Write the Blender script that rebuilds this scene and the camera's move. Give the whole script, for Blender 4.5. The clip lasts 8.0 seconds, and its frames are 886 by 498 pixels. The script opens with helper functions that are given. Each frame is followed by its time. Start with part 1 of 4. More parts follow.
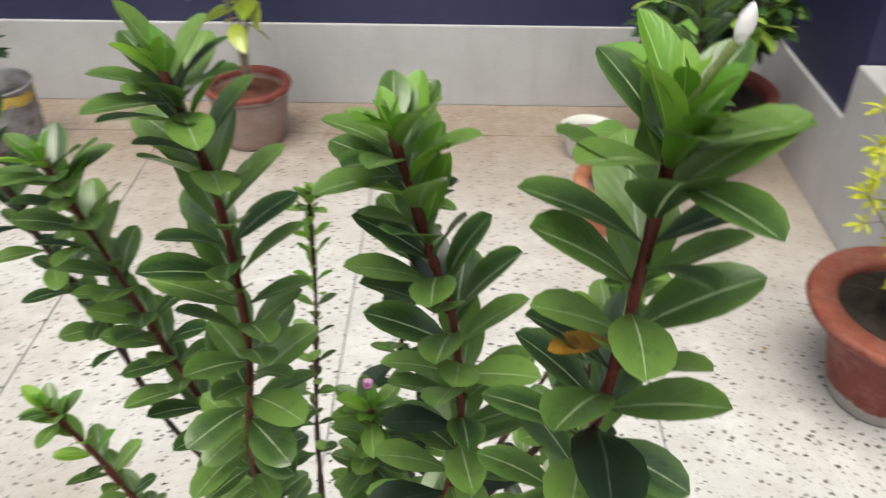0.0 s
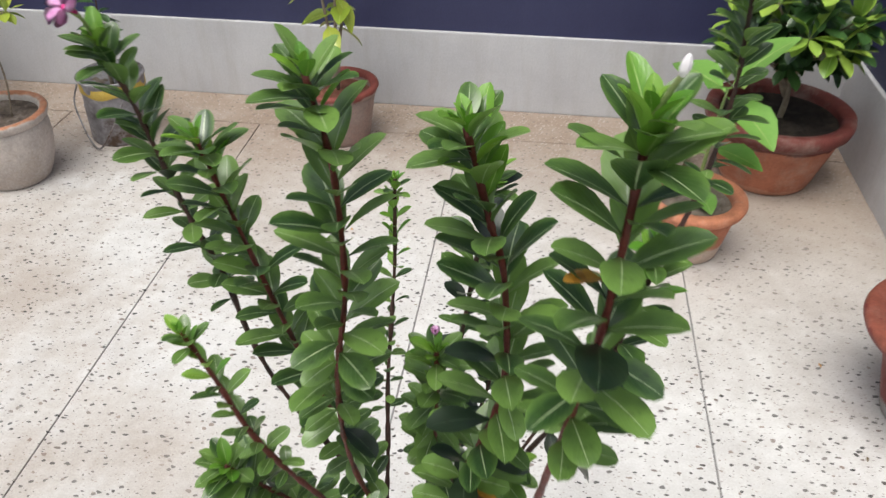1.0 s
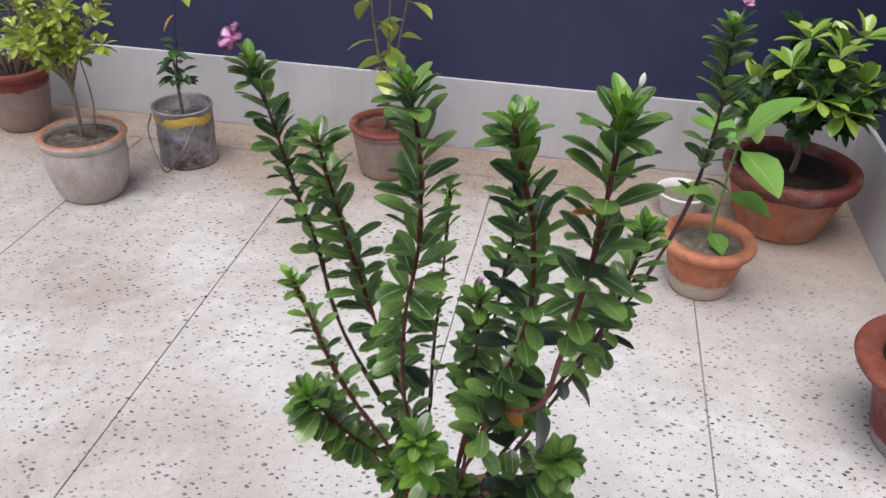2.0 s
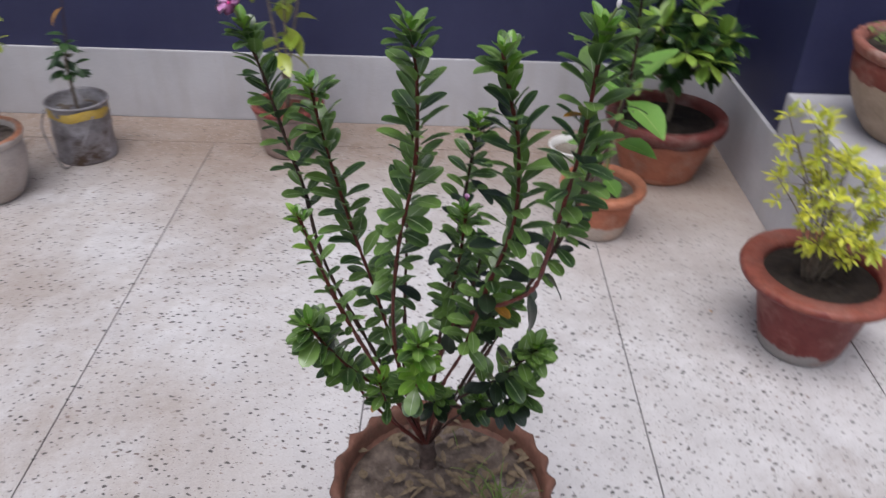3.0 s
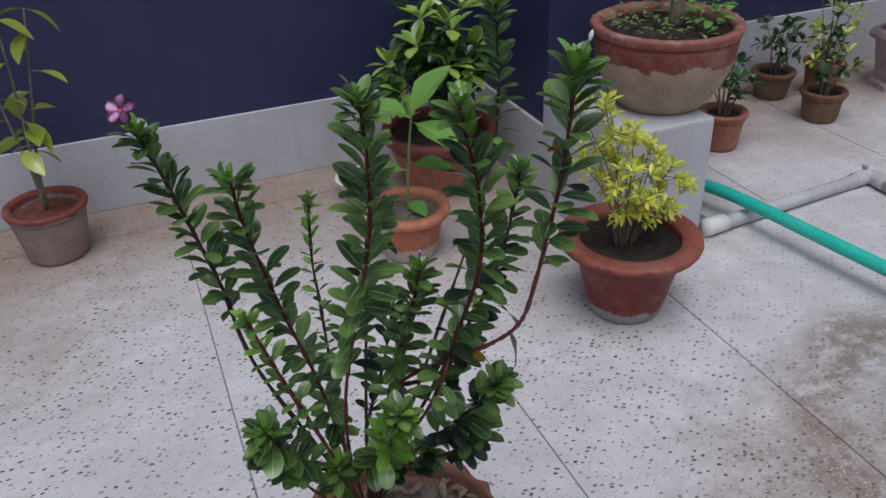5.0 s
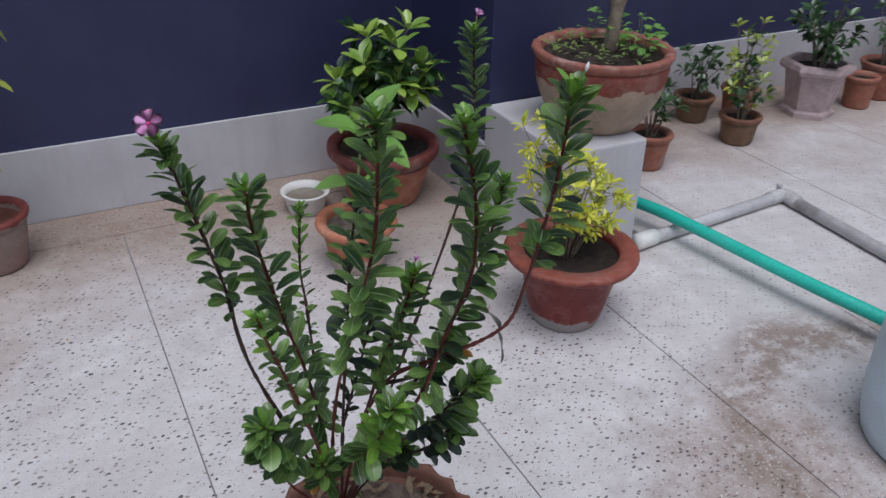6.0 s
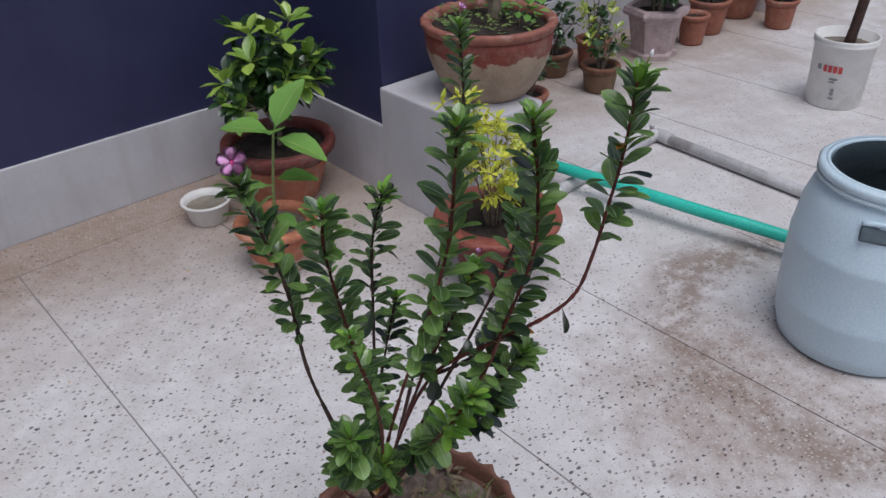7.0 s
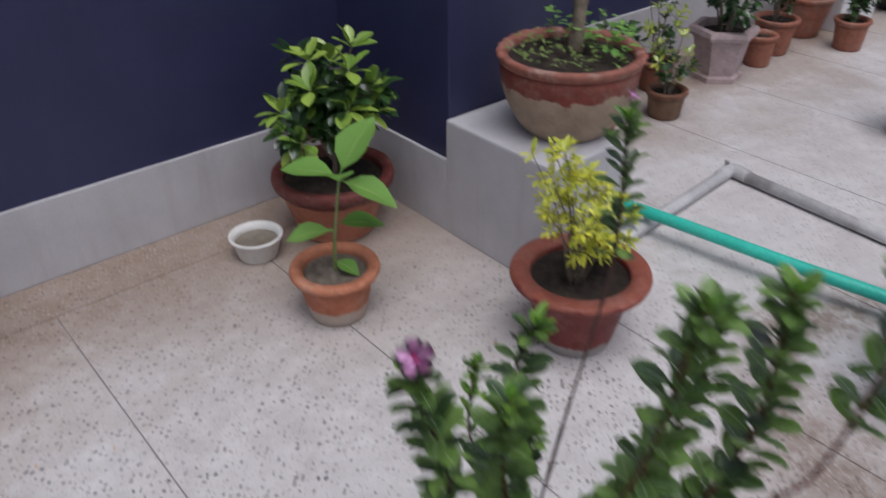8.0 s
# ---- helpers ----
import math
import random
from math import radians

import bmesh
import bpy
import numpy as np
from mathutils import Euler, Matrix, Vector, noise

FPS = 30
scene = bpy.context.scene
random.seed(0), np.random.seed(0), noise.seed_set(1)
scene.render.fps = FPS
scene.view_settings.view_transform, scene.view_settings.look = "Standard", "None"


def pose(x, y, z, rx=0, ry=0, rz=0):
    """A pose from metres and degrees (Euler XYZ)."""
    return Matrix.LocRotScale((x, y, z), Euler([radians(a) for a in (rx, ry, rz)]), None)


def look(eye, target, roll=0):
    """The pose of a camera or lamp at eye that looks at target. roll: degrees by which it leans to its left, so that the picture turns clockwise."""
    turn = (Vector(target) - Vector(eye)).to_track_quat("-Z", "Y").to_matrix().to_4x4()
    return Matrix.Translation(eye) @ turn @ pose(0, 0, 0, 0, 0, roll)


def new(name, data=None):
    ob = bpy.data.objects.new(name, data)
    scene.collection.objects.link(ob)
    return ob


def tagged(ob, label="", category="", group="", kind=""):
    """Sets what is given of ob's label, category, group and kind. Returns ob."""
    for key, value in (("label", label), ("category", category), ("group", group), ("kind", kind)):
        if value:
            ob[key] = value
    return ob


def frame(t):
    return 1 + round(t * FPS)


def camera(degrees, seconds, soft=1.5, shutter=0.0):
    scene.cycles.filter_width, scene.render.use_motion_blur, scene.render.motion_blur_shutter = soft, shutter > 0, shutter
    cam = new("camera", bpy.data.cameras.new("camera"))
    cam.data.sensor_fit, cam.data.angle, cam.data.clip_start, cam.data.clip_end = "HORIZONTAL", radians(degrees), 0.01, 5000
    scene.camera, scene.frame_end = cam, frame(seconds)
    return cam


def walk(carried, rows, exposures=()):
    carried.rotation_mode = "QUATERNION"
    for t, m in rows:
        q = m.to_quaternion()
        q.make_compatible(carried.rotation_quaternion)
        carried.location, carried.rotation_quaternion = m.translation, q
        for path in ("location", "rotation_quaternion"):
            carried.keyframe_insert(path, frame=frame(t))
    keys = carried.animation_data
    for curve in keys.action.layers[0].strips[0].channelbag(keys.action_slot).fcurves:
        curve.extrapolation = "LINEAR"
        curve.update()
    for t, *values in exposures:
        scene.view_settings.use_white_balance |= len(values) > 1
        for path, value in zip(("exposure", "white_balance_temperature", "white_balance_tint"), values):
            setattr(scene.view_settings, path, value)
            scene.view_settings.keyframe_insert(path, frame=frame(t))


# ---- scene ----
# ---- camera ----
cam = camera(57.5, 8.0, soft=1.4, shutter=0.5)
PATH = [
    (0, (0.125, -0.433, 1.115), (0.100, 0.774, 0.225), 0.3),
    (0.5, (0.139, -0.441, 1.137), (-0.048, 0.746, 0.239), -0.4),
    (1.0, (0.136, -0.523, 1.158), (-0.023, 0.679, 0.277), 0.2),
    (1.2, (0.137, -0.569, 1.173), (-0.024, 0.670, 0.342), 1.2),
    (2.3, (0.149, -0.782, 1.222), (-0.154, 0.895, 0.177), 1.9),
    (2.5, (0.147, -0.829, 1.225), (-0.117, 0.872, 0.207), 2.5),
    (3.0, (0.056, -0.864, 1.223), (0.064, 0.811, 0.131), 1.9),
    (3.5, (0.020, -0.871, 1.240), (0.182, 0.774, 0.114), -0.2),
    (4.0, (0.028, -0.898, 1.238), (0.160, 0.813, 0.210), 2.2),
    (4.5, (-0.049, -0.856, 1.233), (0.231, 0.850, 0.227), -0.7),
    (4.8, (-0.131, -0.803, 1.236), (0.440, 0.809, 0.207), -2.3),
    (5.0, (-0.145, -0.794, 1.237), (0.478, 0.801, 0.203), -2.3),
    (5.2, (-0.151, -0.800, 1.245), (0.502, 0.778, 0.204), -1.6),
    (6.3, (-0.304, -0.829, 1.275), (0.584, 0.668, 0.290), 0.1),
    (6.5, (-0.351, -0.783, 1.283), (0.622, 0.653, 0.288), -2.5),
    (7.0, (-0.455, -0.710, 1.310), (0.654, 0.572, 0.249), -1.6),
    (7.5, (-0.458, -0.615, 1.305), (0.659, 0.633, 0.212), 0.1),
    (8.0, (-0.419, -0.415, 1.353), (0.662, 0.875, 0.272), -0.5),
]
walk(cam, [(t, look(eye, target, roll)) for t, eye, target, roll in PATH],
     exposures=[(0, 0.84, 6900, 0), (1.2, 0.86, 6500, 4), (2.5, 0.50, 6300, 11), (3.0, 0.36, 6150, 12), (3.5, -0.10, 5900, 12), (4.0, -0.13, 5850, 12), (5.0, -0.10, 5850, 11), (6.5, 0.10, 5900, 11), (8.0, 0.0, 6100, 12)])

# ---- world and light: open terrace under a bright overcast sky ----
world = bpy.data.worlds.new("sky")
scene.world = world
world.use_nodes = True
wn = world.node_tree.nodes
sky = wn.new("ShaderNodeTexSky")
sky.sky_type, sky.sun_disc = "NISHITA", False
sky.sun_elevation, sky.sun_rotation = radians(72), radians(200)
sky.air_density, sky.dust_density = 1.0, 4.0
wash = wn.new("ShaderNodeHueSaturation")
wash.inputs["Saturation"].default_value = 0.42
world.node_tree.links.new(sky.outputs[0], wash.inputs["Color"])
world.node_tree.links.new(wash.outputs[0], wn["Background"].inputs["Color"])
wn["Background"].inputs["Strength"].default_value = 0.10
sun_data = bpy.data.lights.new("sun", "SUN")
sun_data.energy, sun_data.angle, sun_data.color = 1.3, radians(40), (1.0, 0.96, 0.92)
sun = new("sun", sun_data)
sun.matrix_world = look((-0.6, -1.6, 5.2), (0, 0, 0))


# ---- materials ----
def ramp(nt, src, stops):
    n = nt.nodes.new("ShaderNodeValToRGB")
    el = n.color_ramp.elements
    while len(el) < len(stops):
        el.new(0.5)
    for e, (p, c) in zip(el, stops):
        e.position = p
        e.color = (*c, 1) if not isinstance(c, (int, float)) else (c, c, c, 1)
    nt.links.new(src, n.inputs[0])
    return n.outputs[0]


def mixc(nt, fac, a, b, mode="MIX"):
    n = nt.nodes.new("ShaderNodeMix")
    n.data_type, n.blend_type = "RGBA", mode
    for sock, v in ((n.inputs[0], fac), (n.inputs[6], a), (n.inputs[7], b)):
        if isinstance(v, (int, float)):
            sock.default_value = v
        elif isinstance(v, tuple):
            sock.default_value = (*v, 1)
        else:
            nt.links.new(v, sock)
    return n.outputs[2]


def calc(nt, op, a, b=0.0, c=0.0):
    n = nt.nodes.new("ShaderNodeMath")
    n.operation = op
    for sock, v in zip(n.inputs, (a, b, c)):
        if isinstance(v, (int, float)):
            sock.default_value = v
        else:
            nt.links.new(v, sock)
    return n.outputs[0]


def tex_noise(nt, vec, scale, detail=4, rough=0.6):
    n = nt.nodes.new("ShaderNodeTexNoise")
    n.inputs["Scale"].default_value, n.inputs["Detail"].default_value, n.inputs["Roughness"].default_value = scale, detail, rough
    nt.links.new(vec, n.inputs["Vector"])
    return n.outputs["Fac"]


def start(name, rough=0.6, spec=0.5):
    m = bpy.data.materials.new(name)
    m.use_nodes = True
    nt = m.node_tree
    b = nt.nodes["Principled BSDF"]
    b.inputs["Roughness"].default_value = rough
    b.inputs["Specular IOR Level"].default_value = spec
    co = nt.nodes.new("ShaderNodeTexCoord")
    return m, nt, b, co


def bump(nt, b, height, strength, dist=0.002):
    n = nt.nodes.new("ShaderNodeBump")
    n.inputs["Strength"].default_value, n.inputs["Distance"].default_value = strength, dist
    nt.links.new(height, n.inputs["Height"])
    nt.links.new(n.outputs[0], b.inputs["Normal"])


def mat_mottled(name, c1, c2, scale=12, rough=0.7, fine=120, relief=0.3, metal=0.0, spec=0.4, stain=None, amount=0.5):
    """Two tones at a broad scale, a fine grain on top, and stains with edges of their own."""
    m, nt, b, co = start(name, rough, spec)
    v = co.outputs["Object"]
    col = ramp(nt, tex_noise(nt, v, scale), [(0.3, c1), (0.7, c2)])
    grain = tex_noise(nt, v, fine, 3)
    col = mixc(nt, 0.35, col, ramp(nt, grain, [(0.25, 0.25), (0.75, 0.8)]), "OVERLAY")
    if stain:
        s = ramp(nt, tex_noise(nt, v, scale * 0.45, 8, 0.7), [(0.52, 0.0), (0.62, amount)])
        col = mixc(nt, s, col, stain)
    nt.links.new(col, b.inputs["Base Color"])
    b.inputs["Metallic"].default_value = metal
    nt.links.new(ramp(nt, grain, [(0.0, max(rough - 0.15, 0.05)), (1.0, min(rough + 0.15, 1))]), b.inputs["Roughness"])
    bump(nt, b, grain, relief)
    return m


def mat_pot(name, top, low, z_edge, bleed=0.02, rough=0.6, stain=(0.36, 0.31, 0.27), base=None, z_base=0.0, amount=0.6):
    """Fired clay with a painted upper band that ends in an uneven line, lime bloom and a damp dirty foot."""
    m, nt, b, co = start(name, rough, 0.35)
    v = co.outputs["Object"]
    sep = nt.nodes.new("ShaderNodeSeparateXYZ")
    nt.links.new(v, sep.inputs[0])
    z = sep.outputs[2]
    big = tex_noise(nt, v, 14, 6, 0.65)
    fine = tex_noise(nt, v, 160, 4)
    zz = calc(nt, "ADD", z, calc(nt, "MULTIPLY", calc(nt, "SUBTRACT", big, 0.5), bleed * 4))
    k = calc(nt, "MULTIPLY_ADD", calc(nt, "SUBTRACT", zz, z_edge), 250.0, 0.5)
    k.node.use_clamp = True
    lo = mixc(nt, ramp(nt, big, [(0.4, 0.0), (0.7, 1.0)]), low, tuple(c * 0.72 for c in low))
    hi = mixc(nt, ramp(nt, tex_noise(nt, v, 30, 5), [(0.4, 0.0), (0.75, 1.0)]), top, tuple(c * 0.66 for c in top))
    col = mixc(nt, k, lo, hi)
    if base:
        kb = calc(nt, "MULTIPLY_ADD", calc(nt, "SUBTRACT", z_base, zz), 120.0, 0.5)
        kb.node.use_clamp = True
        col = mixc(nt, kb, col, base)
    col = mixc(nt, ramp(nt, tex_noise(nt, v, 9, 9, 0.72), [(0.5, 0.0), (0.66, amount)]), col, stain)
    col = mixc(nt, 0.3, col, ramp(nt, fine, [(0.25, 0.25), (0.75, 0.8)]), "OVERLAY")
    nt.links.new(col, b.inputs["Base Color"])
    nt.links.new(ramp(nt, big, [(0.3, rough - 0.12), (0.7, rough + 0.2)]), b.inputs["Roughness"])
    bump(nt, b, fine, 0.35, 0.0015)
    return m


def mat_leaf(name, dark, light, rib, rough=0.30, spots=0.0, rib_w=0.038, edge=0.55):
    """Leaf blade: tone varies from leaf to leaf, pale midrib and side veins, blotches of blight if asked for."""
    m, nt, b, co = start(name, rough, 0.85)
    uv = co.outputs["UV"]
    sep = nt.nodes.new("ShaderNodeSeparateXYZ")
    nt.links.new(uv, sep.inputs[0])
    u, vv = sep.outputs[0], sep.outputs[1]
    one = nt.nodes.new("ShaderNodeObjectInfo").outputs["Random"]
    rnd = calc(nt, "FRACT", calc(nt, "ADD", one, nt.nodes.new("ShaderNodeNewGeometry").outputs["Random Per Island"]))
    grain = tex_noise(nt, co.outputs["Object"], 90, 4)
    f = calc(nt, "MULTIPLY_ADD", grain, 0.45, calc(nt, "MULTIPLY_ADD", rnd, 0.95, -0.2))
    col = ramp(nt, f, [(0.15, dark), (0.85, light)])
    off = calc(nt, "ABSOLUTE", calc(nt, "SUBTRACT", u, 0.5))
    col = mixc(nt, calc(nt, "MULTIPLY", ramp(nt, off, [(0.25, 0.0), (0.5, 1.0)]), edge), col, light)
    wv = nt.nodes.new("ShaderNodeTexWave")
    wv.wave_type, wv.bands_direction = "BANDS", "Y"
    wv.inputs["Scale"].default_value, wv.inputs["Distortion"].default_value = 2.4, 1.2
    cb = nt.nodes.new("ShaderNodeCombineXYZ")
    nt.links.new(calc(nt, "SUBTRACT", vv, calc(nt, "MULTIPLY", off, 0.9)), cb.inputs[1])
    nt.links.new(cb.outputs[0], wv.inputs["Vector"])
    col = mixc(nt, calc(nt, "MULTIPLY", ramp(nt, wv.outputs["Fac"], [(0.86, 0.0), (1.0, 1.0)]), 0.05), col, rib)
    w = calc(nt, "MULTIPLY_ADD", vv, -rib_w * 0.75, rib_w)
    k = calc(nt, "LESS_THAN", off, w)
    col = mixc(nt, calc(nt, "MULTIPLY", k, 0.85), col, rib)
    if spots:
        s = ramp(nt, tex_noise(nt, co.outputs["Object"], 55, 5, 0.7), [(0.56, 0.0), (0.62, spots)])
        col = mixc(nt, s, col, (0.012, 0.016, 0.008))
    nt.links.new(col, b.inputs["Base Color"])
    b.inputs["Subsurface Weight"].default_value = 0.0
    tr = nt.nodes.new("ShaderNodeBsdfTranslucent")
    nt.links.new(mixc(nt, 0.5, col, light), tr.inputs["Color"])
    mx = nt.nodes.new("ShaderNodeMixShader")
    mx.inputs[0].default_value = 0.15
    nt.links.new(b.outputs[0], mx.inputs[1])
    nt.links.new(tr.outputs[0], mx.inputs[2])
    nt.links.new(mx.outputs[0], nt.nodes["Material Output"].inputs["Surface"])
    bump(nt, b, calc(nt, "ADD", calc(nt, "MULTIPLY", wv.outputs["Fac"], 0.15), grain), 0.2, 0.001)
    return m


def mat_terrazzo(name, dirt=0.0):
    """Ground terrazzo: cool white cement, dark and brown stone chips, worn brown patches and damp stains."""
    m, nt, b, co = start(name, 0.6, 0.4)
    v = nt.nodes.new("ShaderNodeNewGeometry").outputs["Position"]
    def chips(scale, rot, cut, seed):
        mp = nt.nodes.new("ShaderNodeMapping")
        mp.inputs["Rotation"].default_value = (0, 0, rot)
        mp.inputs["Scale"].default_value = (1.0, 1.7, 1.0)
        mp.inputs["Location"].default_value = (seed, seed * 0.7, 0)
        wob = nt.nodes.new("ShaderNodeTexNoise")
        wob.inputs["Scale"].default_value = 60
        nt.links.new(v, wob.inputs["Vector"])
        vv = nt.nodes.new("ShaderNodeVectorMath")
        vv.operation = "MULTIPLY_ADD"
        vv.inputs[1].default_value = (0.012, 0.012, 0)
        nt.links.new(wob.outputs["Color"], vv.inputs[0])
        nt.links.new(v, vv.inputs[2])
        nt.links.new(vv.outputs[0], mp.inputs["Vector"])
        vo = nt.nodes.new("ShaderNodeTexVoronoi")
        vo.voronoi_dimensions = "2D"
        vo.inputs["Scale"].default_value = scale
        nt.links.new(mp.outputs[0], vo.inputs["Vector"])
        sx = nt.nodes.new("ShaderNodeSeparateColor")
        nt.links.new(vo.outputs["Color"], sx.inputs[0])
        size = calc(nt, "MULTIPLY", calc(nt, "SUBTRACT", sx.outputs[0], cut), 0.5)
        k = calc(nt, "MULTIPLY_ADD", calc(nt, "SUBTRACT", size, vo.outputs["Distance"]), 26.0, 0.5)
        k.node.use_clamp = True
        return k, sx.outputs[1]
    broad = tex_noise(nt, v, 1.7, 7, 0.65)
    mid = tex_noise(nt, v, 9, 6, 0.7)
    fine = tex_noise(nt, v, 260, 3)
    col = ramp(nt, mid, [(0.3, (0.50, 0.475, 0.475)), (0.7, (0.66, 0.64, 0.645))])
    tan = (0.34, 0.265, 0.215)
    sep = nt.nodes.new("ShaderNodeSeparateXYZ")
    nt.links.new(v, sep.inputs[0])
    # a worn, silted strip along the wall and a scuffed patch by the drum
    wall = calc(nt, "MULTIPLY_ADD", sep.outputs[1], 0.85, -0.75)
    wall.node.use_clamp = True
    edge = calc(nt, "MULTIPLY", ramp(nt, calc(nt, "ADD", wall, calc(nt, "MULTIPLY", calc(nt, "SUBTRACT", broad, 0.5), 1.6)), [(0.10, 0.0), (0.80, 1.0)]), 0.72)
    col = mixc(nt, edge, col, tan)
    dc = nt.nodes.new("ShaderNodeVectorMath")
    dc.operation = "DISTANCE"
    dc.inputs[1].default_value = (0.85, 1.45, 0)
    nt.links.new(v, dc.inputs[0])
    silt = ramp(nt, calc(nt, "ADD", dc.outputs["Value"], calc(nt, "MULTIPLY", calc(nt, "SUBTRACT", mid, 0.5), 0.6)), [(0.15, 0.7), (1.0, 0.0)])
    col = mixc(nt, silt, col, (0.33, 0.27, 0.23))
    trod = calc(nt, "MAXIMUM", calc(nt, "MULTIPLY_ADD", sep.outputs[0], -2.0, -0.10), calc(nt, "MULTIPLY_ADD", sep.outputs[0], 0.22, -0.15))
    trod = calc(nt, "ADD", trod, wall)
    trod.node.use_clamp = True
    soil_k = ramp(nt, tex_noise(nt, v, 2.2, 9, 0.72), [(0.42, 0.0), (0.62, 0.72)])
    col = mixc(nt, calc(nt, "MULTIPLY", soil_k, calc(nt, "MULTIPLY_ADD", trod, 0.85, 0.15)), col, (0.33, 0.265, 0.225))
    # dirt washed up against the skirting
    band = calc(nt, "MULTIPLY_ADD", sep.outputs[1], 2.6, -3.25)
    band = calc(nt, "ADD", band, calc(nt, "MULTIPLY", calc(nt, "SUBTRACT", tex_noise(nt, v, 4, 7, 0.7), 0.5), 1.5))
    band.node.use_clamp = True
    band = calc(nt, "MULTIPLY", band, ramp(nt, tex_noise(nt, v, 11, 6, 0.75), [(0.30, 0.42), (0.62, 0.92)]))
    col = mixc(nt, band, col, (0.255, 0.185, 0.145))
    far = calc(nt, "MULTIPLY_ADD", sep.outputs[0], 1.5, -1.2)
    far.node.use_clamp = True
    d = nt.nodes.new("ShaderNodeVectorMath")
    d.operation = "DISTANCE"
    d.inputs[1].default_value = (1.00, -0.12, 0)
    nt.links.new(v, d.inputs[0])
    scuff = calc(nt, "ADD", d.outputs["Value"], calc(nt, "MULTIPLY", calc(nt, "SUBTRACT", mid, 0.5), 0.5))
    scuff = calc(nt, "MULTIPLY", ramp(nt, scuff, [(0.20, 1.0), (0.44, 0.0)]), ramp(nt, tex_noise(nt, v, 16, 7, 0.75), [(0.36, 0.25), (0.60, 1.0)]))
    col = mixc(nt, calc(nt, "MULTIPLY", scuff, 0.80), col, (0.29, 0.22, 0.185))
    # the edge of a dried puddle round the drum
    pd = nt.nodes.new("ShaderNodeVectorMath")
    pd.operation = "DISTANCE"
    pd.inputs[1].default_value = (1.405, -0.160, 0)
    nt.links.new(v, pd.inputs[0])
    puddle = calc(nt, "ADD", pd.outputs["Value"], calc(nt, "MULTIPLY", calc(nt, "SUBTRACT", tex_noise(nt, v, 3.5, 6, 0.6), 0.5), 0.35))
    rim = calc(nt, "ABSOLUTE", calc(nt, "SUBTRACT", puddle, 0.45))
    rim = calc(nt, "MULTIPLY", ramp(nt, rim, [(0.02, 0.9), (0.12, 0.0)]), ramp(nt, tex_noise(nt, v, 14, 7, 0.8), [(0.40, 0.05), (0.54, 1.0)]))
    col = mixc(nt, calc(nt, "MULTIPLY", rim, 0.9), col, (0.215, 0.155, 0.12))
    k1, h1 = chips(52, 0.5, 0.42, 3.1)
    k2, h2 = chips(105, -0.8, 0.55, 7.7)
    hide = ramp(nt, tex_noise(nt, v, 5, 6, 0.7), [(0.40, 1.0), (0.70, 0.5)])
    hide = calc(nt, "MULTIPLY", hide, calc(nt, "SUBTRACT", 1.0, calc(nt, "MULTIPLY", far, 0.5)))
    hide = calc(nt, "MULTIPLY", hide, calc(nt, "SUBTRACT", 1.0, calc(nt, "ADD", calc(nt, "MULTIPLY", silt, 0.6), calc(nt, "MULTIPLY", edge, 0.45))))
    tone1 = ramp(nt, h1, [(0.0, (0.022, 0.021, 0.022)), (0.6, (0.075, 0.065, 0.062)), (0.95, (0.25, 0.19, 0.165))])
    tone2 = ramp(nt, h2, [(0.0, (0.09, 0.08, 0.08)), (1.0, (0.36, 0.28, 0.24))])
    col = mixc(nt, calc(nt, "MULTIPLY", k2, calc(nt, "MULTIPLY", hide, 0.8)), col, tone2)
    col = mixc(nt, calc(nt, "MULTIPLY", k1, hide), col, tone1)
    k3, h3 = chips(80, 0.2, 0.40, 1.3)
    col = mixc(nt, calc(nt, "MULTIPLY", k3, calc(nt, "MAXIMUM", calc(nt, "MULTIPLY", scuff, 0.8), calc(nt, "MULTIPLY", band, 0.55))), col, (0.62, 0.60, 0.58))
    col = mixc(nt, 0.22, col, ramp(nt, fine, [(0.2, 0.2), (0.8, 0.85)]), "OVERLAY")
    nt.links.new(col, b.inputs["Base Color"])
    nt.links.new(ramp(nt, mid, [(0.2, 0.45), (0.8, 0.75)]), b.inputs["Roughness"])
    bump(nt, b, calc(nt, "ADD", fine, mid), 0.25, 0.0012)
    return m


def mat_wall(name, c, c2, rough=0.55, streak=0.25, dust=(0.4, 0.4, 0.42)):
    m, nt, b, co = start(name, rough, 0.4)
    v = nt.nodes.new("ShaderNodeNewGeometry").outputs["Position"]
    mp = nt.nodes.new("ShaderNodeMapping")
    mp.inputs["Scale"].default_value = (6, 6, 0.7)
    nt.links.new(v, mp.inputs["Vector"])
    run = tex_noise(nt, mp.outputs[0], 3, 6, 0.65)
    lump = tex_noise(nt, v, 5, 5)
    fine = tex_noise(nt, v, 180, 3)
    col = ramp(nt, lump, [(0.3, c), (0.7, c2)])
    col = mixc(nt, calc(nt, "MULTIPLY", ramp(nt, run, [(0.5, 0.0), (0.75, 1.0)]), streak), col, dust)
    col = mixc(nt, 0.15, col, ramp(nt, fine, [(0.25, 0.25), (0.75, 0.8)]), "OVERLAY")
    nt.links.new(col, b.inputs["Base Color"])
    bump(nt, b, calc(nt, "ADD", fine, calc(nt, "MULTIPLY", lump, 3.0)), 0.3, 0.002)
    return m


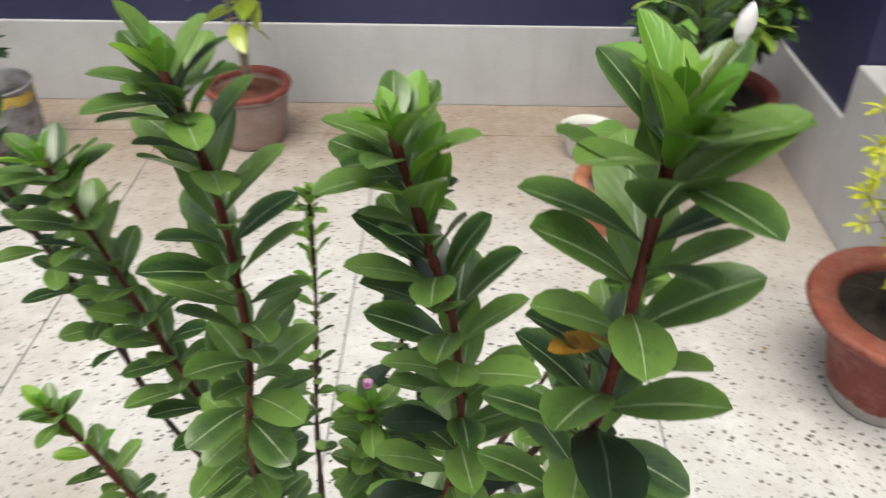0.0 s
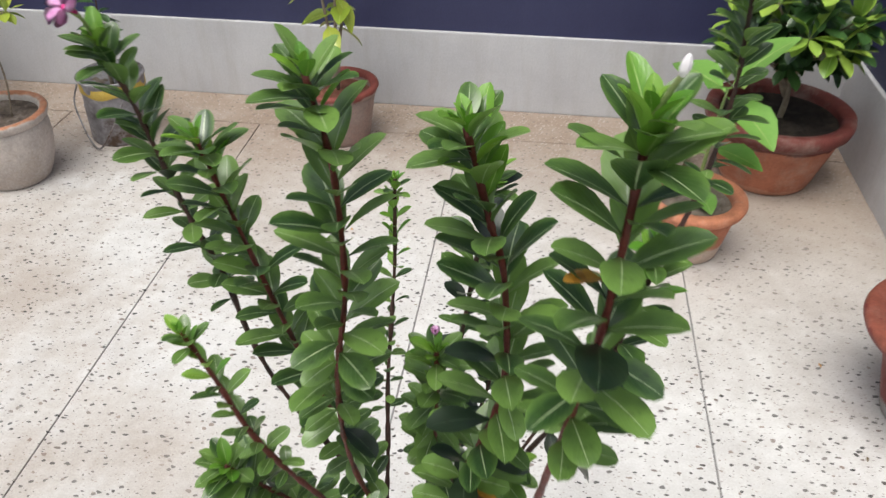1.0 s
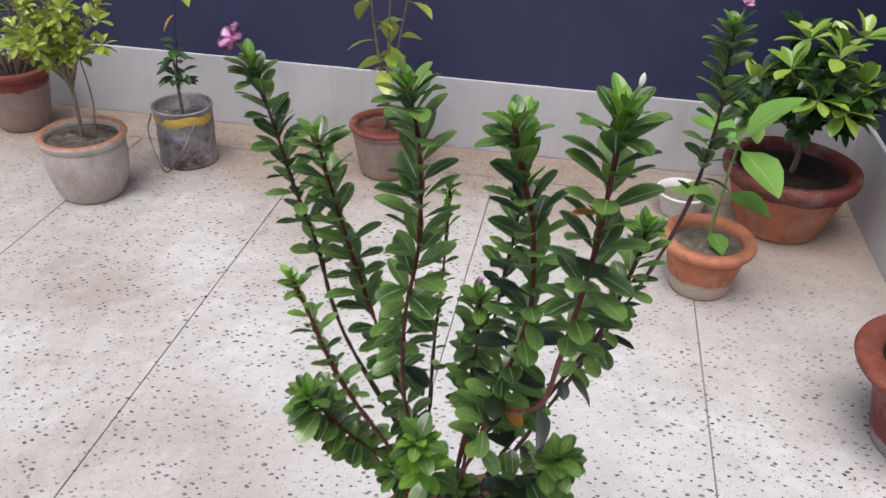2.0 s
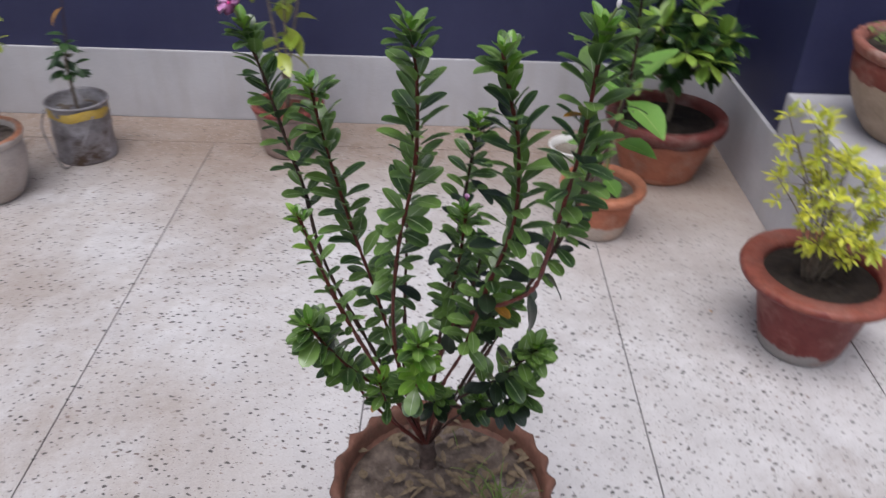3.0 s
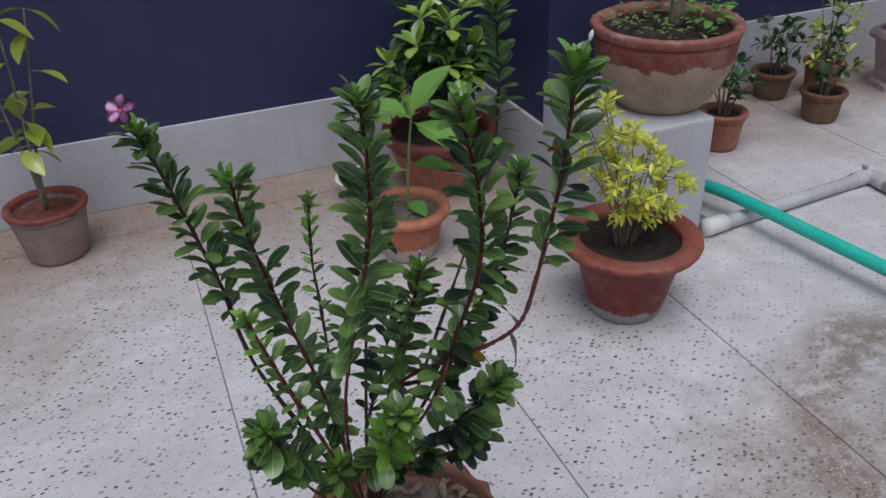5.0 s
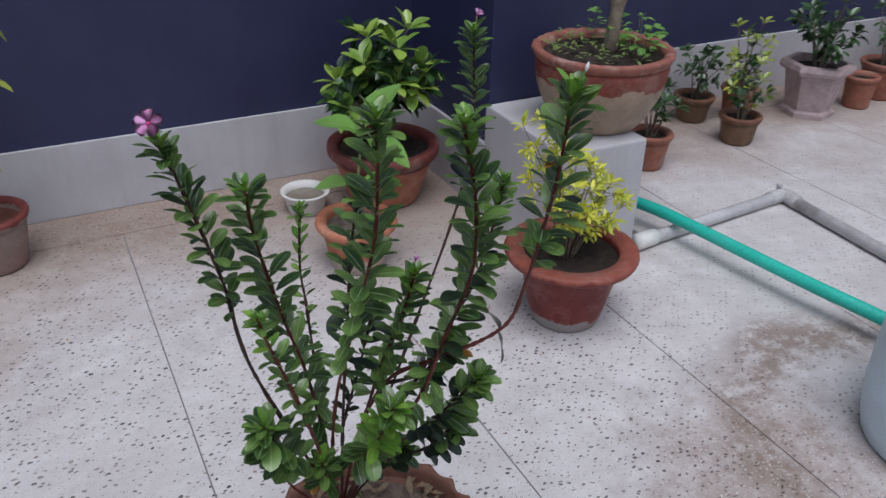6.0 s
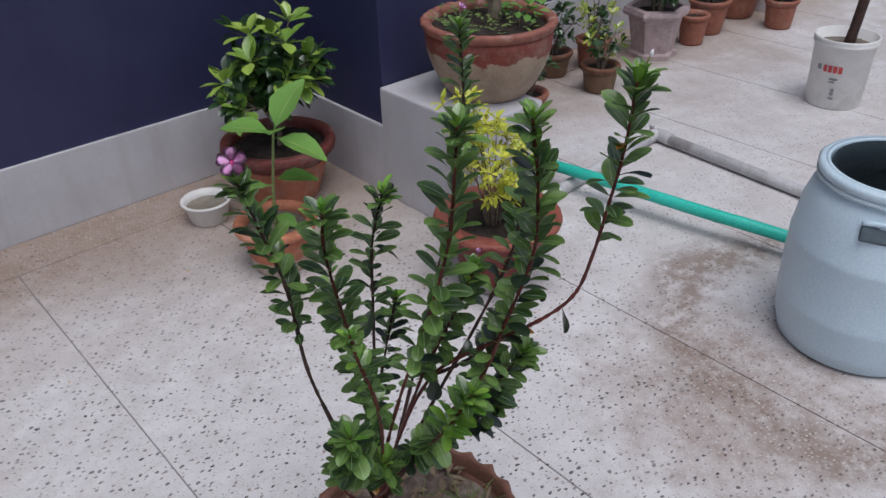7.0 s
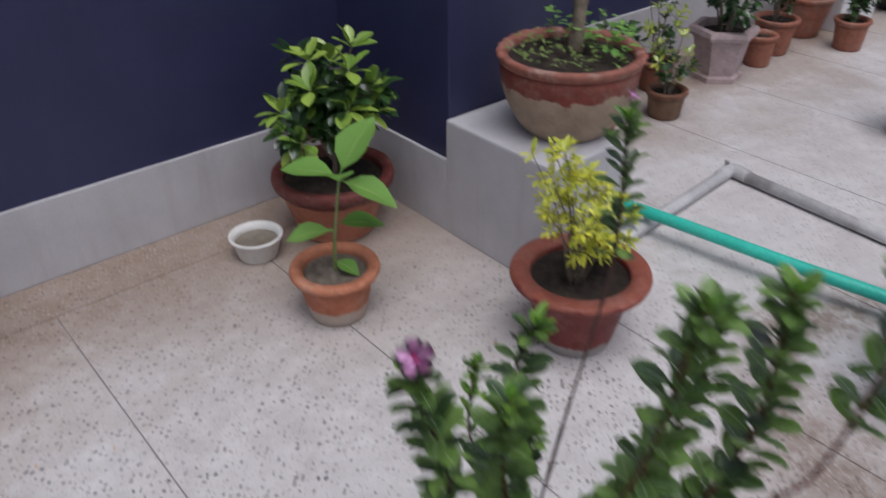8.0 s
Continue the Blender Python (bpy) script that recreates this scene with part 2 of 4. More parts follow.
M_floor = mat_terrazzo("terrazzo")
M_joint = mat_mottled("joint_strip", (0.20, 0.19, 0.20), (0.30, 0.28, 0.28), 6, 0.7)
M_blue = mat_wall("navy_wall_paint", (0.024, 0.026, 0.074), (0.031, 0.034, 0.090), 0.5, 0.10, (0.06, 0.062, 0.115))
M_skirt = mat_wall("grey_skirting_paint", (0.44, 0.43, 0.455), (0.53, 0.52, 0.545), 0.6, 0.35, (0.36, 0.33, 0.31))
M_block = mat_wall("white_plinth_paint", (0.58, 0.57, 0.59), (0.68, 0.67, 0.69), 0.6, 0.3, (0.42, 0.40, 0.39))
M_soil = mat_mottled("dark_soil", (0.014, 0.010, 0.008), (0.046, 0.033, 0.025), 40, 0.95, 220, 1.0, stain=(0.07, 0.055, 0.045), amount=0.5)
M_soil_dry = mat_mottled("dry_soil", (0.10, 0.080, 0.062), (0.22, 0.18, 0.15), 40, 0.95, 220, 1.0, stain=(0.30, 0.27, 0.24), amount=0.5)
M_soil_main = mat_mottled("littered_soil", (0.060, 0.042, 0.033), (0.21, 0.165, 0.138), 28, 0.95, 120, 1.5, stain=(0.34, 0.28, 0.25), amount=0.7)
M_soil_red = mat_mottled("red_brown_soil", (0.10, 0.035, 0.022), (0.19, 0.075, 0.05), 30, 0.95, 200, 1.0)
M_stem_red = mat_mottled("reddish_stem", (0.050, 0.012, 0.010), (0.165, 0.034, 0.027), 60, 0.5, 300, 0.5)
M_stem_dark = mat_mottled("dark_woody_stem", (0.022, 0.011, 0.009), (0.075, 0.034, 0.026), 60, 0.65, 300, 0.8)
M_stem_green = mat_mottled("green_stem", (0.14, 0.20, 0.06), (0.24, 0.28, 0.11), 40, 0.5, 250, 0.4)
M_trunk = mat_mottled("brown_trunk_bark", (0.055, 0.036, 0.030), (0.15, 0.105, 0.088), 50, 0.85, 220, 1.0)
M_bark = mat_mottled("grey_bark", (0.12, 0.095, 0.07), (0.26, 0.21, 0.16), 40, 0.9, 180, 1.0)
LEAF_A = ((0.022, 0.060, 0.015), (0.160, 0.275, 0.060), (0.42, 0.51, 0.30))
LEAF_Y = ((0.10, 0.26, 0.025), (0.24, 0.42, 0.055), (0.42, 0.55, 0.20))
M_leaf = mat_leaf("periwinkle_leaf", *LEAF_A, spots=0.25)
M_leaf_young = mat_leaf("periwinkle_young_leaf", *LEAF_Y, edge=0.1)
# near-black blotched leaf: old leaves, and shade within the plant put into colour
M_leaf_old_shaded = mat_leaf("periwinkle_old_shaded_leaf", (0.008, 0.018, 0.009), (0.022, 0.040, 0.018), (0.06, 0.09, 0.05), spots=0.6)
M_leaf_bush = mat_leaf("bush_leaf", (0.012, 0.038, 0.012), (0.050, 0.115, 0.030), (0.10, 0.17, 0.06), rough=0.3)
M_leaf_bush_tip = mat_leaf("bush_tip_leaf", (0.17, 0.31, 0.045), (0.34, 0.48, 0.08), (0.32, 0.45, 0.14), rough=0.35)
M_leaf_lime = mat_leaf("lime_leaf", (0.36, 0.44, 0.03), (0.68, 0.67, 0.06), (0.55, 0.6, 0.15), rough=0.5)
M_leaf_big = mat_leaf("sapling_leaf", (0.11, 0.26, 0.040), (0.21, 0.40, 0.085), (0.40, 0.50, 0.20), rib_w=0.028, edge=0.1)
M_leaf_tall = mat_leaf("yellow_green_leaf", (0.20, 0.28, 0.03), (0.42, 0.48, 0.07), (0.4, 0.48, 0.15), edge=0.1)
M_leaf_orange = mat_leaf("withered_leaf", (0.36, 0.16, 0.025), (0.56, 0.29, 0.045), (0.62, 0.36, 0.08))
M_pink = mat_mottled("pink_petal", (0.82, 0.36, 0.70), (0.88, 0.56, 0.82), 60, 0.5, 300, 0.2)
M_pink_eye = mat_mottled("deep_pink_eye", (0.55, 0.02, 0.18), (0.65, 0.04, 0.25), 60, 0.5)
M_white_petal = mat_mottled("white_petal", (0.80, 0.74, 0.78), (0.86, 0.82, 0.84), 60, 0.5)
M_clay = mat_pot("terracotta_red", (0.31, 0.120, 0.078), (0.31, 0.120, 0.078), 0.0, stain=(0.34, 0.25, 0.21), amount=0.6)
M_pot_main = mat_pot("weathered_brown_clay", (0.20, 0.092, 0.064), (0.24, 0.125, 0.09), 0.0, stain=(0.09, 0.062, 0.048), amount=0.7)
M_pot_yellow = mat_pot("maroon_painted_clay", (0.27, 0.080, 0.055), (0.165, 0.030, 0.026), 0.205, 0.02, 0.5, base=(0.27, 0.25, 0.24), z_base=0.035, stain=(0.34, 0.17, 0.14), amount=0.5)
M_pot_small = mat_pot("orange_clay_worn", (0.48, 0.185, 0.105), (0.42, 0.15, 0.085), 0.13, 0.01, 0.75, base=(0.40, 0.33, 0.28), z_base=0.05, stain=(0.52, 0.34, 0.26), amount=0.5)
M_pot_bush = mat_pot("brown_red_clay", (0.15, 0.038, 0.032), (0.40, 0.145, 0.085), 0.150, 0.008, 0.6, base=(0.45, 0.21, 0.14), z_base=0.02, amount=0.35)
M_pot_giant = mat_pot("red_banded_beige_clay", (0.21, 0.052, 0.038), (0.38, 0.285, 0.21), 0.145, 0.02, 0.65, stain=(0.36, 0.28, 0.22), amount=0.4)
M_rim_giant = mat_pot("worn_pale_red_rim", (0.30, 0.115, 0.085), (0.30, 0.115, 0.085), 0.0, stain=(0.46, 0.36, 0.31), amount=0.75)
M_pot_grey = mat_pot("greyed_clay", (0.20, 0.050, 0.040), (0.28, 0.205, 0.18), 0.155, 0.01, 0.7, stain=(0.30, 0.17, 0.14), amount=0.6)
M_pot_left = mat_pot("limewashed_clay", (0.50, 0.22, 0.13), (0.46, 0.40, 0.37), 0.195, 0.006, 0.75, stain=(0.34, 0.27, 0.22), amount=0.6)
M_pot_hex = mat_pot("pinkish_cement", (0.46, 0.36, 0.36), (0.46, 0.36, 0.36), 0.0, stain=(0.33, 0.24, 0.22), amount=0.5)
M_pot_olive = mat_pot("olive_brown_clay", (0.17, 0.075, 0.045), (0.17, 0.10, 0.06), 0.1, stain=(0.10, 0.08, 0.05))
M_can = mat_mottled("old_paint_tin", (0.10, 0.085, 0.085), (0.42, 0.40, 0.43), 11, 0.6, 140, 0.5, metal=0.15, stain=(0.075, 0.045, 0.030), amount=1.0)
M_can_band = mat_mottled("yellow_tin_band", (0.50, 0.33, 0.05), (0.58, 0.42, 0.12), 20, 0.55, stain=(0.25, 0.22, 0.2), amount=0.8)
M_drum = mat_mottled("pale_blue_plastic", (0.50, 0.63, 0.72), (0.57, 0.69, 0.77), 4, 0.36, 200, 0.03, stain=(0.48, 0.56, 0.62), amount=0.3)
# dark tone that paints the shade inside the drum and in its grips
M_drum_shade = mat_mottled("drum_inner_shade", (0.06, 0.085, 0.10), (0.10, 0.13, 0.15), 6, 0.6)
M_teal = mat_mottled("teal_hose", (0.03, 0.44, 0.34), (0.05, 0.52, 0.41), 6, 0.4, 120, 0.15, stain=(0.10, 0.42, 0.34), amount=0.3)
M_pvc = mat_mottled("grey_pipe", (0.40, 0.39, 0.40), (0.55, 0.54, 0.55), 9, 0.6, 150, 0.3, stain=(0.28, 0.25, 0.23), amount=0.6)
M_white_plastic = mat_mottled("white_plastic", (0.66, 0.65, 0.63), (0.76, 0.75, 0.73), 9, 0.5, 150, 0.15, stain=(0.45, 0.42, 0.38), amount=0.5)
M_water = mat_mottled("murky_water", (0.16, 0.13, 0.10), (0.24, 0.21, 0.17), 9, 0.12, 50, 0.05, spec=0.6)
M_red_ink = mat_mottled("red_print", (0.42, 0.05, 0.05), (0.5, 0.07, 0.07), 30, 0.5)
M_grey_ink = mat_mottled("grey_print", (0.18, 0.18, 0.19), (0.26, 0.26, 0.27), 30, 0.5)
M_black_pot = mat_mottled("black_glazed_clay", (0.012, 0.012, 0.013), (0.03, 0.028, 0.027), 9, 0.45)
M_rubble = mat_mottled("grey_mortar", (0.13, 0.125, 0.12), (0.28, 0.27, 0.26), 60, 0.95, 220, 1.0)
M_debris = mat_mottled("dry_leaf_litter", (0.12, 0.085, 0.05), (0.24, 0.18, 0.12), 60, 0.9)
M_grass = mat_mottled("thin_grass", (0.10, 0.16, 0.04), (0.20, 0.26, 0.07), 60, 0.6)


# ---- builders ----
def mesh_of(name, bm, material, smooth=True):
    me = bpy.data.meshes.new(name)
    bm.normal_update()
    bm.to_mesh(me)
    bm.free()
    for m in material if isinstance(material, (list, tuple)) else (material,):
        me.materials.append(m)
    me.polygons.foreach_set("use_smooth", [smooth] * len(me.polygons))
    return me


def part(name, bm, material, parent, label="", smooth=True):
    """One mesh object from a bmesh, under a thing or a part."""
    ob = new(name, mesh_of(name, bm, material, smooth))
    ob.parent = parent
    return tagged(ob, label)


def thing(name, at, label, category, group="", turn=0.0, tilt=0.0):
    e = new(name)
    e.empty_display_size = 0.05
    e.matrix_basis = pose(*at, tilt, 0, turn)
    return tagged(e, label, category, group)


def box_bm(x0, x1, y0, y1, z0, z1, bev=0.0):
    bm = bmesh.new()
    bmesh.ops.create_cube(bm, size=1)
    for v in bm.verts:
        v.co = Vector(((x0 + x1) / 2 + v.co.x * (x1 - x0), (y0 + y1) / 2 + v.co.y * (y1 - y0), (z0 + z1) / 2 + v.co.z * (z1 - z0)))
    if bev:
        bmesh.ops.bevel(bm, geom=bm.edges[:], offset=bev, segments=2, affect="EDGES", profile=0.6)
    return bm


def lathe(profile, n=48, wob=None, closed=True):
    """Turns (radius, height) pairs round z. wob(angle, i) scales a ring's radius and shifts its height."""
    bm = bmesh.new()
    rings = []
    for i, (r, z) in enumerate(profile):
        if r < 1e-5:
            rings.append([bm.verts.new((0, 0, z))])
            continue
        ring = []
        for k in range(n):
            a = 2 * math.pi * k / n
            s, dz = wob(a, i) if wob else (1.0, 0.0)
            ring.append(bm.verts.new((r * s * math.cos(a), r * s * math.sin(a), z + dz)))
        rings.append(ring)
    for a, b in zip(rings, rings[1:]):
        for k in range(n):
            j = (k + 1) % n
            if len(a) == 1 and len(b) == 1:
                continue
            if len(a) == 1:
                bm.faces.new((a[0], b[j], b[k]))
            elif len(b) == 1:
                bm.faces.new((a[k], a[j], b[0]))
            else:
                bm.faces.new((a[k], a[j], b[j], b[k]))
    bmesh.ops.recalc_face_normals(bm, faces=bm.faces[:])
    return bm


def spline(points, n=8):
    """Smooth run of points through the given ones."""
    P = [Vector(p) for p in points]
    P = [P[0] * 2 - P[1], *P, P[-1] * 2 - P[-2]]
    out = []
    for i in range(1, len(P) - 2):
        a, b, c, d = P[i - 1:i + 3]
        for k in range(n):
            t = k / n
            out.append(0.5 * ((2 * b) + (c - a) * t + (2 * a - 5 * b + 4 * c - d) * t * t + (3 * b - a - 3 * c + d) * t ** 3))
    out.append(P[-2])
    return out


def tube(points, r0, r1, sides=8, jitter=0.0, rng=None):
    bm = bmesh.new()
    prev, side = None, Vector((1, 0, 0))
    n = len(points)
    for i, p in enumerate(points):
        d = (points[min(i + 1, n - 1)] - points[max(i - 1, 0)]).normalized()
        side = (side - d * side.dot(d))
        if side.length < 1e-4:
            side = d.orthogonal()
        side.normalize()
        up = d.cross(side)
        r = r0 + (r1 - r0) * i / (n - 1)
        if jitter and rng:
            r *= 1 + rng.uniform(-jitter, jitter)
        ring = [bm.verts.new(p + (side * math.cos(a) + up * math.sin(a)) * r) for a in [2 * math.pi * k / sides for k in range(sides)]]
        if prev:
            for k in range(sides):
                bm.faces.new((prev[k], prev[(k + 1) % sides], ring[(k + 1) % sides], ring[k]))
        else:
            bm.faces.new(ring[::-1])
        prev = ring
    bm.faces.new(prev)
    return bm


def leaf_data(name, material, length, width, tip=0.55, fold=0.25, curl=0.3, petiole=0.08, pointed=0.0, wave=0.0, power=0.75):
    """A leaf blade along +y, folded up along its midrib and curling down, with thickness at the stalk."""
    ts = (0.0, 0.12, 0.3, 0.5, 0.68, 0.84, 0.95, 1.0)
    us = (-1.0, -0.5, 0.0, 0.5, 1.0)
    verts, faces, uvs = [], [], []
    for t in ts:
        s = max(0.0, (t - petiole) / (1 - petiole))
        peak = tip
        w = (math.sin(math.pi * min(1.0, s ** (math.log(0.5) / math.log(peak)))) ** (power + pointed)) if 0 < s < 1 else 0.0
        w = max(w, 0.05 if t < 0.5 else 0.03) * width / 2
        drop = -curl * length * t * t * 0.5
        for u in us:
            verts.append((u * w, t * length, drop + abs(u) * w * fold + wave * width * math.sin(9 * t + 2 * u) * abs(u)))
            uvs.append((0.5 + u / 2, t))
    m = len(us)
    for i in range(len(ts) - 1):
        for j in range(m - 1):
            faces.append((i * m + j, i * m + j + 1, (i + 1) * m + j + 1, (i + 1) * m + j))
    me = bpy.data.meshes.new(name)
    me.from_pydata(verts, [], faces)
    lay = me.uv_layers.new(name="UVMap")
    for lp in me.loops:
        lay.data[lp.index].uv = uvs[lp.vertex_index]
    me.materials.append(material)
    me.polygons.foreach_set("use_smooth", [True] * len(me.polygons))
    return me


def leaf_pose(at, way, size, twist=0.0):
    """Leaf matrix: base at a point, blade along way, upper face as near to the sky as it can be."""
    y = Vector(way).normalized()
    x = y.cross(Vector((0, 0, 1)))
    if x.length < 0.05:
        x = Vector((1, 0, 0))
    x.normalize()
    z = x.cross(y)
    m = Matrix((x, y, z)).transposed().to_4x4() @ Matrix.Rotation(twist, 4, "Y")
    return Matrix.Translation(at) @ m @ Matrix.Scale(size, 4)


def grow(parent, leaves, cap=300, name="leaf"):
    """Hangs (mesh, matrix) leaves under a plant: single leaves up to cap, the rest joined."""
    for me, m in leaves[:cap]:
        ob = new(name, me)
        ob.parent = parent
        ob.matrix_basis = m
    rest = leaves[cap:]
    if rest:
        V, Fc, U, kinds, base, mats = [], [], [], [], 0, []
        for me, m in rest:
            V += [m @ v.co for v in me.vertices]
            Fc += [tuple(base + i for i in p.vertices) for p in me.polygons]
            U += [tuple(me.uv_layers[0].data[lp.index].uv) for lp in me.loops]
            base += len(me.vertices)
            if me.materials[0] not in mats:
                mats.append(me.materials[0])
            kinds += [mats.index(me.materials[0])] * len(me.polygons)
        jm = bpy.data.meshes.new("leaf_mass")
        jm.from_pydata(V, [], Fc)
        lay = jm.uv_layers.new(name="UVMap")
        for lp in jm.loops:
            lay.data[lp.index].uv = U[lp.index]
        for mat in mats:
            jm.materials.append(mat)
        jm.polygons.foreach_set("material_index", kinds)
        jm.polygons.foreach_set("use_smooth", [True] * len(jm.polygons))
        ob = new("leaf_mass", jm)
        ob.parent = parent
        tagged(ob, kind="stuff")


def soil_bm(r, z, rough, seed, n=28, rings=9):
    bm = bmesh.new()
    c = bm.verts.new((0, 0, z + rough * 0.5))
    prev = None
    for i in range(1, rings + 1):
        rr = r * i / rings
        ring = []
        for k in range(n):
            a = 2 * math.pi * k / n
            h = noise.noise((math.cos(a) * rr * 28 + seed, math.sin(a) * rr * 28, seed)) * rough + noise.noise((math.cos(a) * rr * 90, math.sin(a) * rr * 90 + seed, 0)) * rough * 0.5
            ring.append(bm.verts.new((rr * math.cos(a), rr * math.sin(a), z + (h if i < rings else 0))))
        for k in range(n):
            j = (k + 1) % n
            bm.faces.new((prev[k], prev[j], ring[j], ring[k]) if prev else (c, ring[k], ring[j]))
        prev = ring
    bmesh.ops.recalc_face_normals(bm, faces=bm.faces[:])
    for f in bm.faces:
        if f.normal.z < 0:
            f.normal_flip()
    return bm


def pot(name, at, label, r_rim, r_foot, h, material, soil_mat, lip=0.025, flare=0.02, wall=0.016, soil=0.03, scallop=0, depth=0.0, belly=0.0, sides=56, group="flowerpots on the terrace", rim_mat=None, rim_label="", turn=0.0, saucer=False, pinched=False):
    """A fired flowerpot: foot, tapered wall, rolled or flared rim, hollow inside, with its soil."""
    e = thing(name, at, label, "flowerpot", group, turn)
    zb = h - lip
    rb = r_rim - flare
    body = [(0, 0.004), (r_foot * 0.93, 0.0), (r_foot, 0.006)]
    for k in range(1, 7):
        t = k / 7
        body.append((r_foot + (rb - r_foot) * t + belly * math.sin(math.pi * t), zb * t))
    body += [(rb, zb), (rb - wall, zb), (rb - wall, h - soil - 0.03), (0, h - soil - 0.035)]
    part("body", lathe(body, sides), material, e)
    rim = [(rb - wall, zb - 0.004), (rb + 0.003, zb - 0.004), (r_rim - 0.004, zb + lip * 0.25), (r_rim, zb + lip * 0.6), (r_rim - 0.003, h - 0.002), (r_rim - 0.009, h), (rb - wall * 0.6, h - 0.003), (rb - wall, h - 0.012), (rb - wall, zb - 0.004)]
    def wob(a, i):
        if not scallop or i in (0, 1, 8):
            return 1.0, 0.0
        if pinched:
            c = 1.1 - (abs(math.sin(scallop * a / 2 + 0.4 * math.sin(3 * a)))) * (0.85 + 0.25 * math.sin(5 * a + 1.0))
            return 1 + depth * (c - 0.6) * (1.0 if i < 6 else 0.35), 0.08 * depth * (c - 0.5)
        c = abs(math.cos(scallop * a / 2 + 0.5 * math.sin(3 * a))) * (0.75 + 0.35 * math.sin(5 * a + 1.0))
        return 1 + depth * (c - 0.6), depth * 0.10 * (c - 0.5)
    part("rim", lathe(rim, max(sides, scallop * 8), wob), rim_mat or material, e, rim_label)
    part("soil", soil_bm(rb - wall + 0.001, h - soil, 0.012, at[0] * 7 + at[1]), soil_mat, e)
    return e


# ---- the terrace: floor, walls, pier and plinth ----
def slab(name, x0, x1, y0, y1, z0, z1, material, label, bev=0.004):
    ob = new(name, mesh_of(name, box_bm(x0, x1, y0, y1, z0, z1, bev), material, False))
    return tagged(ob, label, kind="structure")


gm = bmesh.new()
bmesh.ops.create_grid(gm, x_segments=8, y_segments=8, size=60)
ground = new("ground", mesh_of("ground", gm, M_joint, False))
ground.location = (0, 0, -0.004)
tagged(ground, "flat terrace bed with dark joint strips", "ground", kind="structure")

WALL_Y, PIER_X, PIER_Y, SKIRT = 1.84, 1.020, 1.28, 0.25
slab("wall_north", -7.0, PIER_X + 0.008, WALL_Y, WALL_Y + 0.2, 0, 5.0, M_blue, "tall dark navy blue painted terrace wall")
slab("wall_north_far", 1.45, 10.0, WALL_Y, WALL_Y + 0.2, 0, 5.0, M_blue, "dark navy blue painted wall past the pier")
slab("wall_pier", PIER_X + 0.008, 1.45, PIER_Y, WALL_Y + 0.2, 0, 5.0, M_blue, "navy blue pier standing out of the wall")
slab("baseboard_north", -7.0, PIER_X, WALL_Y - 0.012, WALL_Y, -0.002, SKIRT, M_skirt, "pale grey painted skirting along the blue wall")
slab("baseboard_pier", PIER_X - 0.006, PIER_X + 0.008, PIER_Y - 0.004, WALL_Y - 0.012, -0.002, SKIRT, M_skirt, "pale grey painted skirting round the pier")
slab("baseboard_far", 1.45, 10.0, WALL_Y - 0.012, WALL_Y, -0.002, SKIRT + 0.02, M_skirt, "pale grey painted skirting of the far wall")
slab("plinth", PIER_X - 0.0085, 1.30, 0.835, PIER_Y - 0.0045, -0.002, 0.385, M_skirt, "whitewashed masonry plinth against the blue pier", 0.008)
slab("plinth_far", 3.85, 4.25, 1.45, 1.80, -0.002, 0.24, M_block, "low whitewashed plinth by the far wall", 0.008)

# ---- main periwinkle ----
main_pot = pot("flowerpot", (0.072, -0.017, 0), "weathered brown clay pot with a scalloped rim holding the periwinkle", 0.170, 0.105, 0.256, M_pot_main, M_soil_main, lip=0.034, flare=0.007, wall=0.010, soil=0.048, scallop=21, depth=0.055, pinched=True)
lit = random.Random(4)
for k in range(130):
    a, r = lit.uniform(0, 6.28), 0.145 * lit.random() ** 0.5
    me = leaf_data("dry_leaf", M_debris, lit.uniform(0.016, 0.044), lit.uniform(0.006, 0.016), curl=lit.uniform(-0.5, 0.5))
    ob = new("dry_leaf", me)
    ob.parent = main_pot
    ob.matrix_basis = leaf_pose((r * math.cos(a), r * math.sin(a), 0.225), (lit.uniform(-1, 1), lit.uniform(-1, 1), 0.12), 1)
for k in range(18):
    a = lit.uniform(-0.9, 1.4)
    r = lit.uniform(0.05, 0.12)
    p = Vector((r * math.cos(a), r * math.sin(a), 0.212))
    d = Vector((lit.uniform(-1, 1), lit.uniform(-1, 1), lit.uniform(0.4, 1.2))).normalized() * lit.uniform(0.03, 0.07)
    part("grass_blade", tube(spline([p, p + d * 0.6, p + d - Vector((0, 0, 0.01))], 3), 0.0012, 0.0004, 4), M_grass, main_pot)

for k in range(22):
    a = lit.uniform(0, 6.28)
    p = Vector((0.078 + lit.uniform(-0.025, 0.025), -0.030 + lit.uniform(-0.03, 0.03), 0.210))
    d = Vector((math.cos(a), math.sin(a), lit.uniform(0.5, 1.3))).normalized() * lit.uniform(0.05, 0.10)
    part("grass_blade", tube(spline([p, p + d * 0.55 + Vector((0, 0, 0.012)), p + d - Vector((0, 0, 0.022))], 4), 0.0013, 0.0004, 4), M_grass, main_pot)

SIZES = (0.046, 0.0220)
leaf_m = leaf_data("leaf", M_leaf, *SIZES, tip=0.60, fold=0.26, curl=0.42, power=0.54)
leaf_m2 = leaf_data("leaf", M_leaf, SIZES[0], SIZES[1] * 1.15, tip=0.64, fold=0.12, curl=0.65, wave=0.02, power=0.48)
leaf_y = leaf_data("leaf", M_leaf_young, SIZES[0], SIZES[1] * 0.88, tip=0.58, fold=0.45, curl=0.15, power=0.6)
